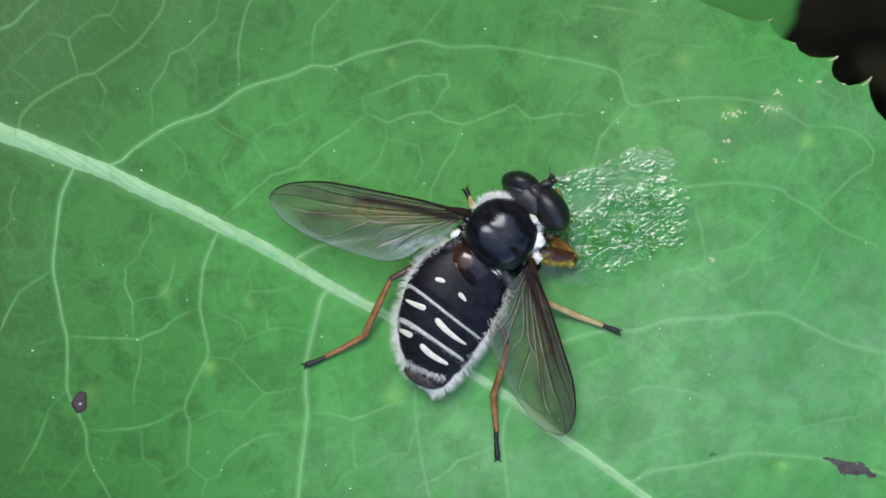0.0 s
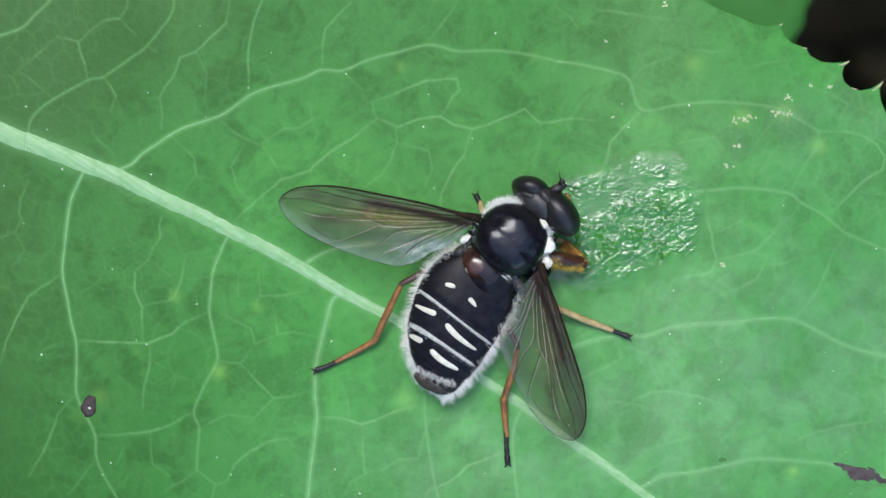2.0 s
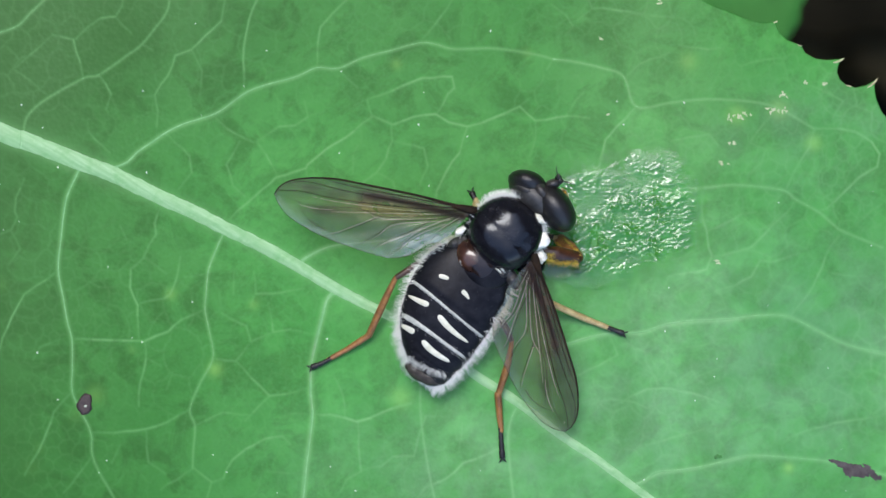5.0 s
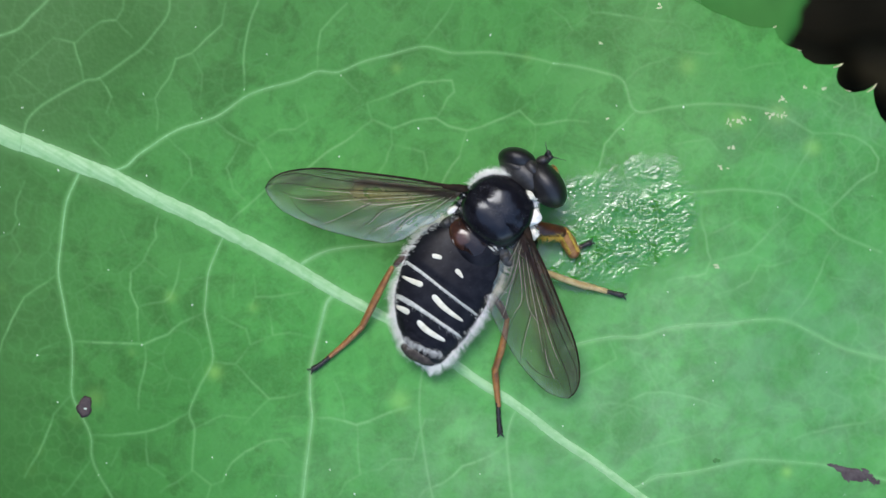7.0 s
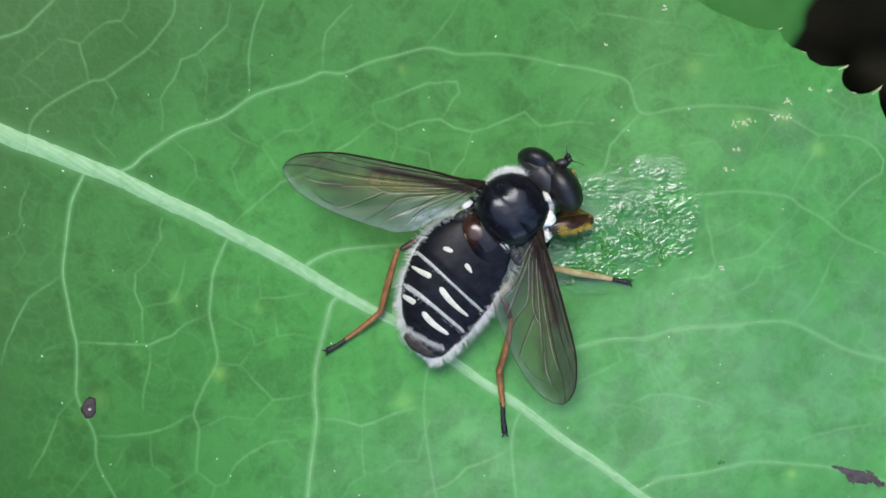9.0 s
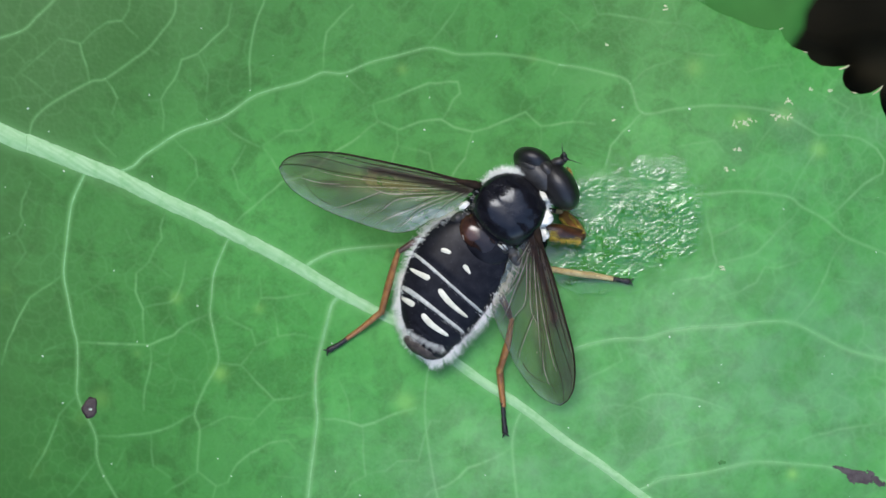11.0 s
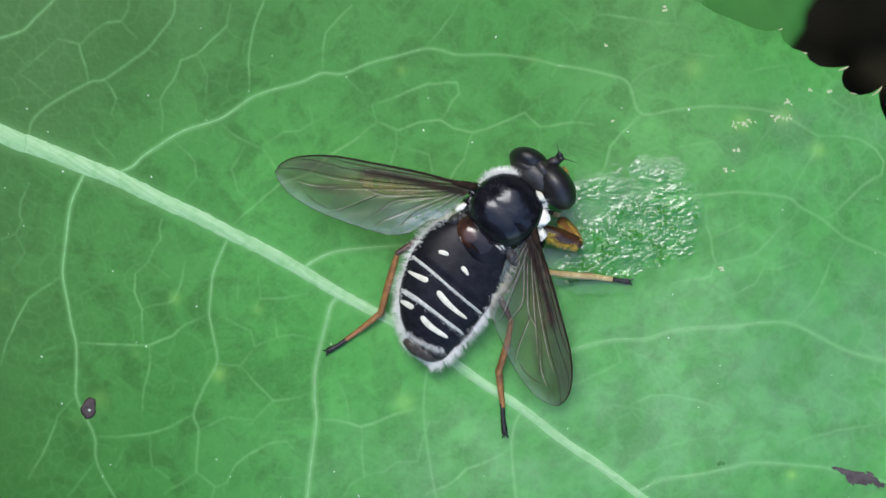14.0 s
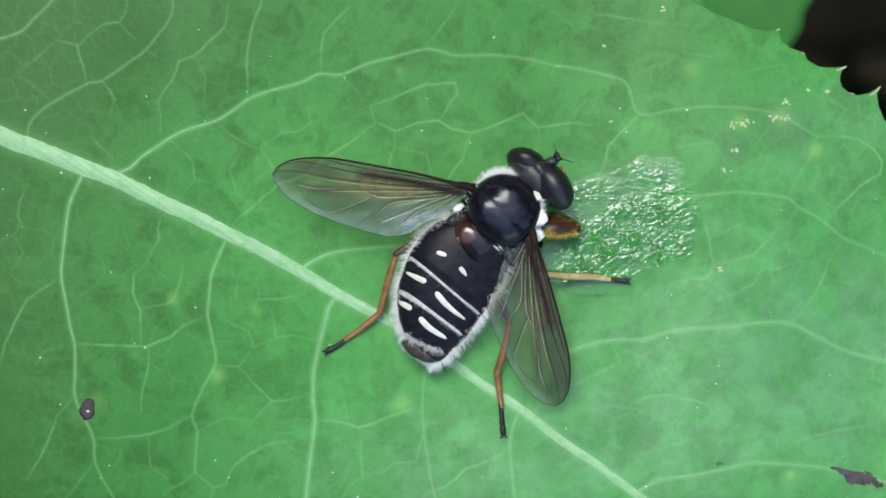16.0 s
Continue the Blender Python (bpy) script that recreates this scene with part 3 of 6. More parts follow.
def leaf_blade(parent):
    fine = 2.1
    s = np.concatenate([np.linspace(-1249, -210, 80), np.arange(-200, 1750, fine), np.linspace(1755, 2549, 70)])
    v = np.concatenate([np.linspace(-1, -0.72, 22)[:-1], np.linspace(-0.72, 0, 280)[:-1], np.linspace(0, 1, 400)])
    ns, nv = len(s), len(v)
    sg, vg = np.meshgrid(s, v)
    x, y = leaf_points(sg, vg)
    plant, fine_net = sample(PLANT_MAP, x, y), sample(NET_MAP, x, y)
    z = lie(x, y) - 0.020e-3 * plant - 0.012e-3 * np.minimum(fine_net * 2.0, 1.0)
    kk = (DIST - z) / DIST
    co = np.stack([(x - 784) * S * kk, (441 - y) * S * kk, z], -1).reshape(-1, 3)
    idx = np.arange(ns * nv).reshape(nv, ns)
    quads = np.stack([idx[:-1, :-1], idx[:-1, 1:], idx[1:, 1:], idx[1:, :-1]], -1).reshape(-1, 4)
    # underside, coarser, and the rim that joins it
    rim = np.concatenate([idx[0, :], idx[1:, -1], idx[-1, -2::-1], idx[-2:0:-1, 0]])
    low = co[rim].copy()
    low[:, 2] -= 0.22e-3
    n0 = len(co)
    rn = np.arange(len(rim))
    rim2 = n0 + rn
    nx_ = np.roll(rn, -1)
    rim_quads = np.stack([rim, rim[nx_], rim2[nx_], rim2], -1)
    s2, v2 = np.linspace(-1249, 2549, 90), np.linspace(-1, 1, 50)
    sg2, vg2 = np.meshgrid(s2, v2)
    x2, y2 = leaf_points(sg2, vg2 * 0.95)
    z2 = lie(x2, y2) - 0.30e-3
    under = np.stack([(x2 - 784) * S, (441 - y2) * S, z2], -1).reshape(-1, 3)
    n1 = n0 + len(low)
    i2 = n1 + np.arange(90 * 50).reshape(50, 90)
    under_quads = np.stack([i2[:-1, :-1], i2[1:, :-1], i2[1:, 1:], i2[:-1, 1:]], -1).reshape(-1, 4)
    allco = np.concatenate([co, low, under])
    faces = np.concatenate([quads[:, ::-1], rim_quads, under_quads])
    me = bpy.data.meshes.new("blade")
    me.vertices.add(len(allco))
    me.vertices.foreach_set("co", allco.astype(np.float32).ravel())
    me.loops.add(faces.size)
    me.loops.foreach_set("vertex_index", faces.astype(np.int32).ravel())
    me.polygons.add(len(faces))
    me.polygons.foreach_set("loop_start", np.arange(0, faces.size, 4, dtype=np.int32))
    me.polygons.foreach_set("use_smooth", np.ones(len(faces), bool))
    me.update(calc_edges=True)
    vein = np.zeros(len(allco), np.float32)
    vein[:n0] = np.clip(np.maximum(plant, fine_net) , 0, 1).ravel()
    me.attributes.new("vein", "FLOAT", "POINT").data.foreach_set("value", vein)
    yellow = np.zeros(len(allco), np.float32)
    spots = [(386, 655, 13, 1.0), (308, 522, 11, 0.7), (6, 505, 12, 0.8), (708, 115, 10, 0.6), (240, 620, 8, 0.4), (1402, 830, 9, 0.9),
             (1446, 255, 14, 0.7), (715, 705, 18, 0.5), (174, 701, 16, 0.9), (140, 735, 14, 0.5), (455, 540, 10, 0.4), (1225, 110, 16, 0.5), (940, 95, 10, 0.3),
             (60, 830, 16, 0.5), (75, 795, 10, 0.5), (1385, 195, 16, 0.6), (1310, 205, 16, 0.6)]
    yy = np.zeros(n0)
    for cx, cy, r, a in spots:
        yy = np.maximum(yy, a * np.exp(-((x - cx) ** 2 + (y - cy) ** 2) / r ** 2).ravel())
    yellow[:n0] = yy
    me.attributes.new("yellowing", "FLOAT", "POINT").data.foreach_set("value", yellow)
    # darker left and top: light falloff put into colour, with darker blotched tissue
    shade_blotch = np.zeros(len(allco), np.float32)
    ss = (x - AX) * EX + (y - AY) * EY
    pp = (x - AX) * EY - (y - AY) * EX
    shade_blotch[:n0] = np.clip(0.78 - (0.82 * ss + 0.30 * pp) / 700.0 - pp / 1500.0 + 0.2 * np.exp(-(x / 380) ** 2 - (y / 300) ** 2) + 0.32 * np.exp(-(y / 230) ** 2), 0, 1).ravel()
    shade_blotch[:n0] = np.clip(shade_blotch[:n0] + 0.44 * np.exp(-((x - 800) / 520) ** 2 - ((y - 20) / 230) ** 2).ravel() + 0.12 * np.exp(-(x / 260) ** 2 - (y / 200) ** 2).ravel(), 0, 1)
    me.attributes.new("shade_blotch", "FLOAT", "POINT").data.foreach_set("value", shade_blotch)
    # sky sheen at right and bottom, put in by place as stronger gloss
    sheen_at = np.zeros(len(allco), np.float32)
    sheen_at[:n0] = np.clip(np.exp(-((x - 1430) / 420) ** 2 - ((y - 640) / 260) ** 2) + 0.6 * np.exp(-((x - 1460) / 160) ** 2 - ((y - 230) / 90) ** 2)
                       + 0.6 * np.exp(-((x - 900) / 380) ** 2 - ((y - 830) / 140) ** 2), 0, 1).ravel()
    me.attributes.new("sheen_at", "FLOAT", "POINT").data.foreach_set("value", sheen_at)
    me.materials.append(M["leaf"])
    ob = new("blade", me)
    ob.parent = parent
    return ob


def on_leaf(x, y, up=0.0):
    z = float(lie(x, y)) * 1e3 + up
    return P(x, y, z)


def ribbon_vein(points, w0, w1, width_at=None, high=0.30, n=None):
    """A low rounded ridge that lies on the blade."""
    bm = bmesh.new()
    line = spline(points, n or 10 * len(points))
    rows = []
    count = len(line)
    for i in range(count):
        a, b = line[max(i - 1, 0)], line[min(i + 1, count - 1)]
        t = (b - a) / max(np.linalg.norm(b - a), 1e-6)
        nrm = np.array((-t[1], t[0]))
        w = width_at(line[i][0]) if width_at else w0 + (w1 - w0) * i / (count - 1)
        w *= 1 + (0.11 if width_at else 0.2) * noise.noise((i * 0.37, line[0][0] * 0.1, line[0][1] * 0.1))
        if not width_at:
            w *= 1 + 1.1 * math.exp(-i / 3.0)
        row = []
        for j in range(9):
            f = -1 + j / 4
            q = line[i] + nrm * w * 0.5 * f
            up = (high * w * 0.5 * S * 1e3) * (math.cos(f * math.pi / 2) ** 0.9 if abs(f) < 1 else 0) - 0.03 * (0.4 + 0.6 * abs(f))
            row.append(bm.verts.new(on_leaf(q[0], q[1], up)))
        rows.append(row)
    for a, b in zip(rows, rows[1:]):
        for j in range(8):
            bm.faces.new((a[j], b[j], b[j + 1], a[j + 1]))
    bmesh.ops.recalc_face_normals(bm, faces=bm.faces)
    up = sum((f.normal.z for f in bm.faces))
    if up < 0:
        bmesh.ops.reverse_faces(bm, faces=bm.faces)
    return bm


def patch(cx, cy, rx, ry, turn, high, seed, rough=0.25, seg=28):
    """A low uneven crust on the blade."""
    bm = bmesh.new()
    r = random.Random(seed)
    ph = [r.uniform(0, 6.28) for _ in range(4)]
    c, s = math.cos(radians(turn)), math.sin(radians(turn))
    rings = []
    mid = bm.verts.new(on_leaf(cx, cy, high * 0.6))
    for k_, f in enumerate((0.35, 0.7, 0.92, 1.0)):
        row = []
        for j in range(seg):
            a = 2 * math.pi * j / seg
            e = 1 + rough * (math.sin(2 * a + ph[0]) * 0.4 + math.sin(3 * a + ph[1]) * 0.5 + math.sin(5 * a + ph[2]) * 0.4 + math.sin(9 * a + ph[3]) * 0.25)
            u, w = rx * f * e * math.cos(a), ry * f * e * math.sin(a)
            row.append(bm.verts.new(on_leaf(cx + u * c - w * s, cy + u * s + w * c, (high * (0.75, 1.0, 0.8, -0.08)[k_]) + (0 if k_ < 3 else -0.05))))
        rings.append(row)
    for j in range(seg):
        bm.faces.new((mid, rings[0][(j + 1) % seg], rings[0][j]))
        for a, b in zip(rings, rings[1:]):
            bm.faces.new((a[j], a[(j + 1) % seg], b[(j + 1) % seg], b[j]))
    return bm


def build_leaf():
    venation()
    leaf = tagged(new("leaf"), "large green toothed leaf with pale veins and spiny margin", "leaf")
    leaf_blade(leaf)
    part("midrib", ribbon_vein(MIDRIB, 0, 0, rib_width, 0.22, 260), M["midrib"], leaf, "thick pale green midrib")
    for w0, w1, pts in SIDE_VEINS:
        part("side_vein", ribbon_vein(pts, w0 * 0.56, w1 * 0.48, None, 0.12), M["vein"], leaf)
    for table, sign in ((TEETH_UPPER, 1), (TEETH_LOWER, -1)):
        for at, high in table:
            s = np.array([float(at)])
            hw = float(half_width(s)[0])
            if high < 8 or hw < 250:
                continue
            x0, y0 = axis_xy(at - 4.0, sign * (hw + high - 8))
            x1, y1 = axis_xy(at + 4.0, sign * (hw + high + 6))
            a, b = on_leaf(x0, y0, -0.05), on_leaf(x1, y1, 0.10)
            bm = tube(bmesh.new(), [a, a.lerp(b, 0.5), a.lerp(b, 0.85), b], [0.085e-3, 0.055e-3, 0.03e-3, 0.005e-3], 8)
            part("spine", bm, M["spine"], leaf, "straw-coloured marginal spine")
    for (x0, y0), (x1, y1), thick in LOBE_SPINES:
        a, b = on_leaf(x0, y0, -0.03), on_leaf(x1, y1, 0.10)
        side_step = Vector((b.y - a.y, a.x - b.x, 0)) * 0.06
        bm = tube(bmesh.new(), [a, a.lerp(b, 0.35) + side_step, a.lerp(b, 0.7) + side_step, a.lerp(b, 0.9), b], [thick * q * 1e-3 for q in (0.25, 0.6, 0.75, 0.45, 0.06)], 10)
        part("spine", bm, M["spine"], leaf, "straw-coloured marginal spine")
    part("leaf_spot", patch(156, 717, 14, 20, 20, 0.06, 2, 0.14), M["brown_spot"], leaf, "round dark brown dead spot")
    # small pale patch painted in for the glint on the dead spot
    part("leaf_spot", patch(157, 720, 2.6, 2.0, 0, 0.07, 3, 0.3, 12), M["dust"], leaf, "pale fleck painted as the glint on the dead spot")
    spot = bmesh.new()
    for cx, cy, rx, ry, turn, sd in ((1510, 829, 22, 9, 14, 11), (1532, 836, 21, 9, 16, 12), (1490, 821, 12, 5, 20, 13), (1552, 843, 12, 6, 35, 14), (1520, 841, 17, 6, 8, 15), (1505, 838, 11, 5, 60, 16),
                                     (1541, 828, 8, 4, 40, 17), (1478, 818, 5, 3, 10, 18), (1563, 848, 5, 4, 0, 19)):
        piece = patch(cx, cy, rx, ry, turn, 0.020 + 0.002 * (sd - 11), sd, 0.3)
        piece.to_mesh(scratch := bpy.data.meshes.new("scratch"))
        spot.from_mesh(scratch)
        bpy.data.meshes.remove(scratch)
        piece.free()
    part("leaf_spot", spot, M["purple_spot"], leaf, "ragged purple-grey dead spot")
    part("leaf_spot", patch(1277, 810, 7, 4.5, 0, 0.01, 7, 0.3), M["scorch"], leaf, "small grey dead spot")
    fleck = random.Random(31)
    for cx, cy, rx, ry, count in ((1313, 207, 13, 6, 7), (1385, 200, 13, 5, 6), (1368, 196, 6, 4, 3), (1303, 254, 6, 4, 3), (1287, 288, 7, 4, 3), (1275, 465, 5, 4, 3), (1070, 70, 4, 2, 1),
                                  (1082, 204, 3, 2, 1), (1394, 172, 7, 7, 4), (1297, 212, 8, 4, 4), (1432, 150, 7, 4, 3), (1468, 149, 7, 3, 3), (1178, 4, 9, 6, 4), (1330, 204, 9, 3, 3)):
        for _ in range(count):
            x, y = cx + fleck.gauss(0, rx * 0.55), cy + fleck.gauss(0, ry * 0.55)
            size = fleck.uniform(1.4, 3.0) * (1.0 if count > 1 else 1.3)
            part("scar", patch(x, y, size * 1.5, size, fleck.uniform(0, 180), 0.02, int(x * 7 + y), 0.6, 12), M["tan_fleck"], leaf, "tan feeding scar")
    bm = bmesh.new()
    base = on_leaf(*axis_xy(-1235, 0), -0.3)
    tube(bm, [base + Vector((0.004, -0.002, 0.0004)), base, base + Vector((-0.012, 0.006, -0.006)), base + Vector((-0.022, 0.012, -0.03)), base + Vector((-0.026, 0.014, -0.09))],
         [0.0009, 0.0011, 0.0014, 0.0017, 0.002], 12)
    part("petiole", bm, M["stem"], leaf)
    bm = bmesh.new()
    foot = base + Vector((-0.026, 0.014, -0.09))
    tube(bm, [foot + Vector((0, 0, 0.05)), foot, foot + Vector((-0.004, 0.002, -0.09)), Vector((foot.x - 0.003, foot.y, -0.262))], [0.002, 0.003, 0.0035, 0.004], 14)
    tagged(mesh_object("plant_stem", bm, M["stem"]), "upright ribbed green plant stem in dark soil", "stem")
    r = random.Random(21)
    bm = bmesh.new()
    for _ in range(60):
        x, y, d = r.uniform(0, 1560), r.uniform(0, 880), r.uniform(0.018, 0.04)
        if x > 1250 and y < 250:
            continue
        blob(bm, on_leaf(x, y, 0.02), (d * 1e-3 * r.uniform(1, 1.8), d * 1e-3, d * 0.8e-3), r.uniform(0, 180), seg=6, rings=4)
    tagged(mesh_object("dust_speck", bm, M["dust"]), "fine white dust specks on the leaf", "dust", kind="stuff")
    return leaf


leaf = build_leaf()


# ---------------------------------------------------------------- under and round the leaf
GROUND = -0.26


def ground():
    bm = bmesh.new()
    r = random.Random(2)
    size, n = 1.2, 60
    rows = []
    for j in range(n + 1):
        rows.append([bm.verts.new((-size + 2 * size * i / n, -size + 2 * size * j / n,
                                   GROUND + 0.012 * noise.noise((i * 0.35, j * 0.35, 0)) * (0 < i < n and 0 < j < n))) for i in range(n + 1)])
    for a, b in zip(rows, rows[1:]):
        for i in range(n):
            bm.faces.new((a[i], a[i + 1], b[i + 1], b[i]))
    far = [bm.verts.new((x, y, GROUND)) for x, y in ((-300, -300), (300, -300), (300, 300), (-300, 300))]
    edges = [rows[0], [row[-1] for row in rows], rows[-1][::-1], [row[0] for row in rows][::-1]]
    for k_, e in enumerate(edges):
        a, b = far[k_], far[(k_ + 1) % 4]
        bm.faces.new([a, b] + e[::-1])
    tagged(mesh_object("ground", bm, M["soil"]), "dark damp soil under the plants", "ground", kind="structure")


def simple_leaf(name, x, y, z, length, width, turn, tilt, label, seed):
    """A broad leaf in the shade, with a midrib and a stalk down to the soil."""
    root = tagged(new(name), label, "leaf")
    root.matrix_world = pose(x, y, z, tilt, 0, turn)
    bm = bmesh.new()
    r = random.Random(seed)
    n, w = 28, 12
    top, bot = [], []
    for i in range(n + 1):
        u = i / n
        hw = width * 0.5 * math.sin(math.pi * min(1, 0.02 + 0.97 * u ** 0.8)) ** 0.75 * (1 + 0.04 * math.sin(i * 2.4))
        row, row2 = [], []
        for j in range(w + 1):
            v = -1 + 2 * j / w
            zz = -0.10 * length * u * u + 0.10 * hw * abs(v) + 0.02 * hw * math.sin(u * 14 + 3 * v)
            row.append(bm.verts.new((length * u, hw * v, zz)))
            row2.append(bm.verts.new((length * u, hw * v, zz - 0.0003)))
        top.append(row), bot.append(row2)
    for i in range(n):
        for j in range(w):
            bm.faces.new((top[i][j], top[i + 1][j], top[i + 1][j + 1], top[i][j + 1]))
            bm.faces.new((bot[i][j], bot[i][j + 1], bot[i + 1][j + 1], bot[i + 1][j]))
        bm.faces.new((top[i][0], bot[i][0], bot[i + 1][0], top[i + 1][0]))
        bm.faces.new((top[i][w], top[i + 1][w], bot[i + 1][w], bot[i][w]))
    part("blade", bm, M["far_leaf"], root)
    bm = bmesh.new()
    tube(bm, [(length * u, 0, -0.10 * length * u * u + 0.0002) for u in (0, 0.25, 0.5, 0.75, 0.97)], [0.0008, 0.0007, 0.0005, 0.0004, 0.0002], 8)
    part("midrib", bm, M["vein"], root)
    inv = root.matrix_world.inverted()
    bm = bmesh.new()
    p0 = Vector((x, y, z))
    back = Vector((math.cos(radians(turn)), math.sin(radians(turn)), 0))
    tube(bm, [inv @ q for q in (p0, p0 - back * 0.008 + Vector((0, 0, -0.004)), p0 - back * 0.016 + Vector((0, 0, -0.04)), Vector((p0.x - back.x * 0.02, p0.y - back.y * 0.02, GROUND - 0.01)))],
         [0.0008, 0.001, 0.0013, 0.0016], 10)
    part("petiole", bm, M["stem"], root)
    return root


def added_screen():
    """Unseen leaves added all round: they close the sides and hold back low sky."""
    r = random.Random(11)
    co, fa = [], []
    for _ in range(9500):
        a, d = r.uniform(0, 2 * math.pi), r.uniform(0.42, 0.95)
        sky_gap = math.exp(-((math.degrees(a) - 290) / 52) ** 2)      # gap left so that low sky lights and reflects from there
        z = GROUND + r.uniform(0.0, 1.0) ** 0.8 * (0.30 + 1.15 * d + 0.12 * math.sin(a * 5) + 0.08 * math.sin(a * 11)) * (1 - 0.88 * sky_gap)
        c = Vector((d * math.cos(a), d * math.sin(a), z))
        rot = Euler((r.uniform(-1, 1), r.uniform(-1, 1), r.uniform(0, 6.28))).to_matrix()
        ln, w = r.uniform(0.035, 0.085), r.uniform(0.012, 0.03)
        k0 = len(co)
        for q in ((-ln, 0, 0), (-0.3 * ln, -w, 0.1 * w), (0.3 * ln, -w * 0.8, 0.1 * w), (ln, 0, -0.15 * ln), (0.3 * ln, w * 0.8, 0.1 * w), (-0.3 * ln, w, 0.1 * w)):
            co.append(c + rot @ Vector(q))
        fa += [(k0, k0 + 1, k0 + 2, k0 + 3), (k0, k0 + 3, k0 + 4, k0 + 5)]
    me = bpy.data.meshes.new("undergrowth")
    me.from_pydata(co, [], fa)
    me.materials.append(M["shrub"])
    tagged(new("undergrowth", me), "unseen dark green leaves added round the plant to block low sky", "shrubs", kind="stuff")


def litter():
    r = random.Random(5)
    for _ in range(10):
        bm = bmesh.new()
        ln, w = r.uniform(0.012, 0.03), r.uniform(0.005, 0.011)
        rows = []
        for i in range(9):
            u = i / 8
            hw = w * math.sin(math.pi * (0.03 + 0.94 * u)) ** 0.8
            rows.append([bm.verts.new((ln * (2 * u - 1), hw * v, 0.003 * math.sin(3 * u + i) * abs(v) + 0.004 * v * v)) for v in (-1, -0.5, 0, 0.5, 1)])
        for a, b in zip(rows, rows[1:]):
            for j in range(4):
                bm.faces.new((a[j], b[j], b[j + 1], a[j + 1]))
        res = bmesh.ops.solidify(bm, geom=bm.faces[:], thickness=0.0004)
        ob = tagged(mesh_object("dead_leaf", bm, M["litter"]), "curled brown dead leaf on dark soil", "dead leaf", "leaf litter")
        ob.matrix_world = pose(0.075 + r.uniform(-0.035, 0.05), 0.045 + r.uniform(-0.02, 0.05), GROUND + 0.008, r.uniform(-15, 15), r.uniform(-15, 15), r.uniform(0, 360))


ground()
simple_leaf("shaded_leaf", 0.0093, 0.0307, -0.030, 0.0238, 0.0232, -66, 0, "smooth mid-green leaf in shade below the larger leaf", 1)
added_screen()
litter()


# ---------------------------------------------------------------- the wet patch
def field(x, y, scale, seed, stretch=1.0):
    """Smooth noise over the plan."""
    return np.vectorize(lambda a, b: noise.noise((a * scale, b * scale * stretch, seed)))(x, y)


# calm and crinkled places of the film: plan centre, two radii, height of the crinkles
CRINKLES = [(1055, 331, 46, 18, 0.75), (1045, 424, 50, 44, 1.7), (1108, 402, 75, 62, 0.8), (1166, 308, 40, 30, 0.38), (1165, 424, 46, 40, 1.2), (1172, 372, 44, 42, 1.1),
            (1110, 288, 26, 11, 0.5), (1213, 372, 19, 34, 0.9), (1036, 478, 30, 11, 0.9), (1106, 478, 28, 13, 0.7), (1065, 511, 16, 7, 0.7), (1006, 490, 12, 7, 0.7), (1000, 288, 17, 11, 0.45)]


DROPLETS = [(1034, 479, 9, 6, 20), (1046, 474, 6, 4, 40), (1006, 491, 7, 5, 10), (1066, 511, 9, 5, 5), (1064, 449, 10, 6, 15), (1105, 474, 7, 5, 60),
            (1022, 403, 8, 5, 35), (1047, 402, 9, 5, 10), (1070, 428, 9, 6, 60), (1088, 464, 6, 4, 0), (1125, 432, 7, 5, 70), (995, 470, 6, 4, 20)]


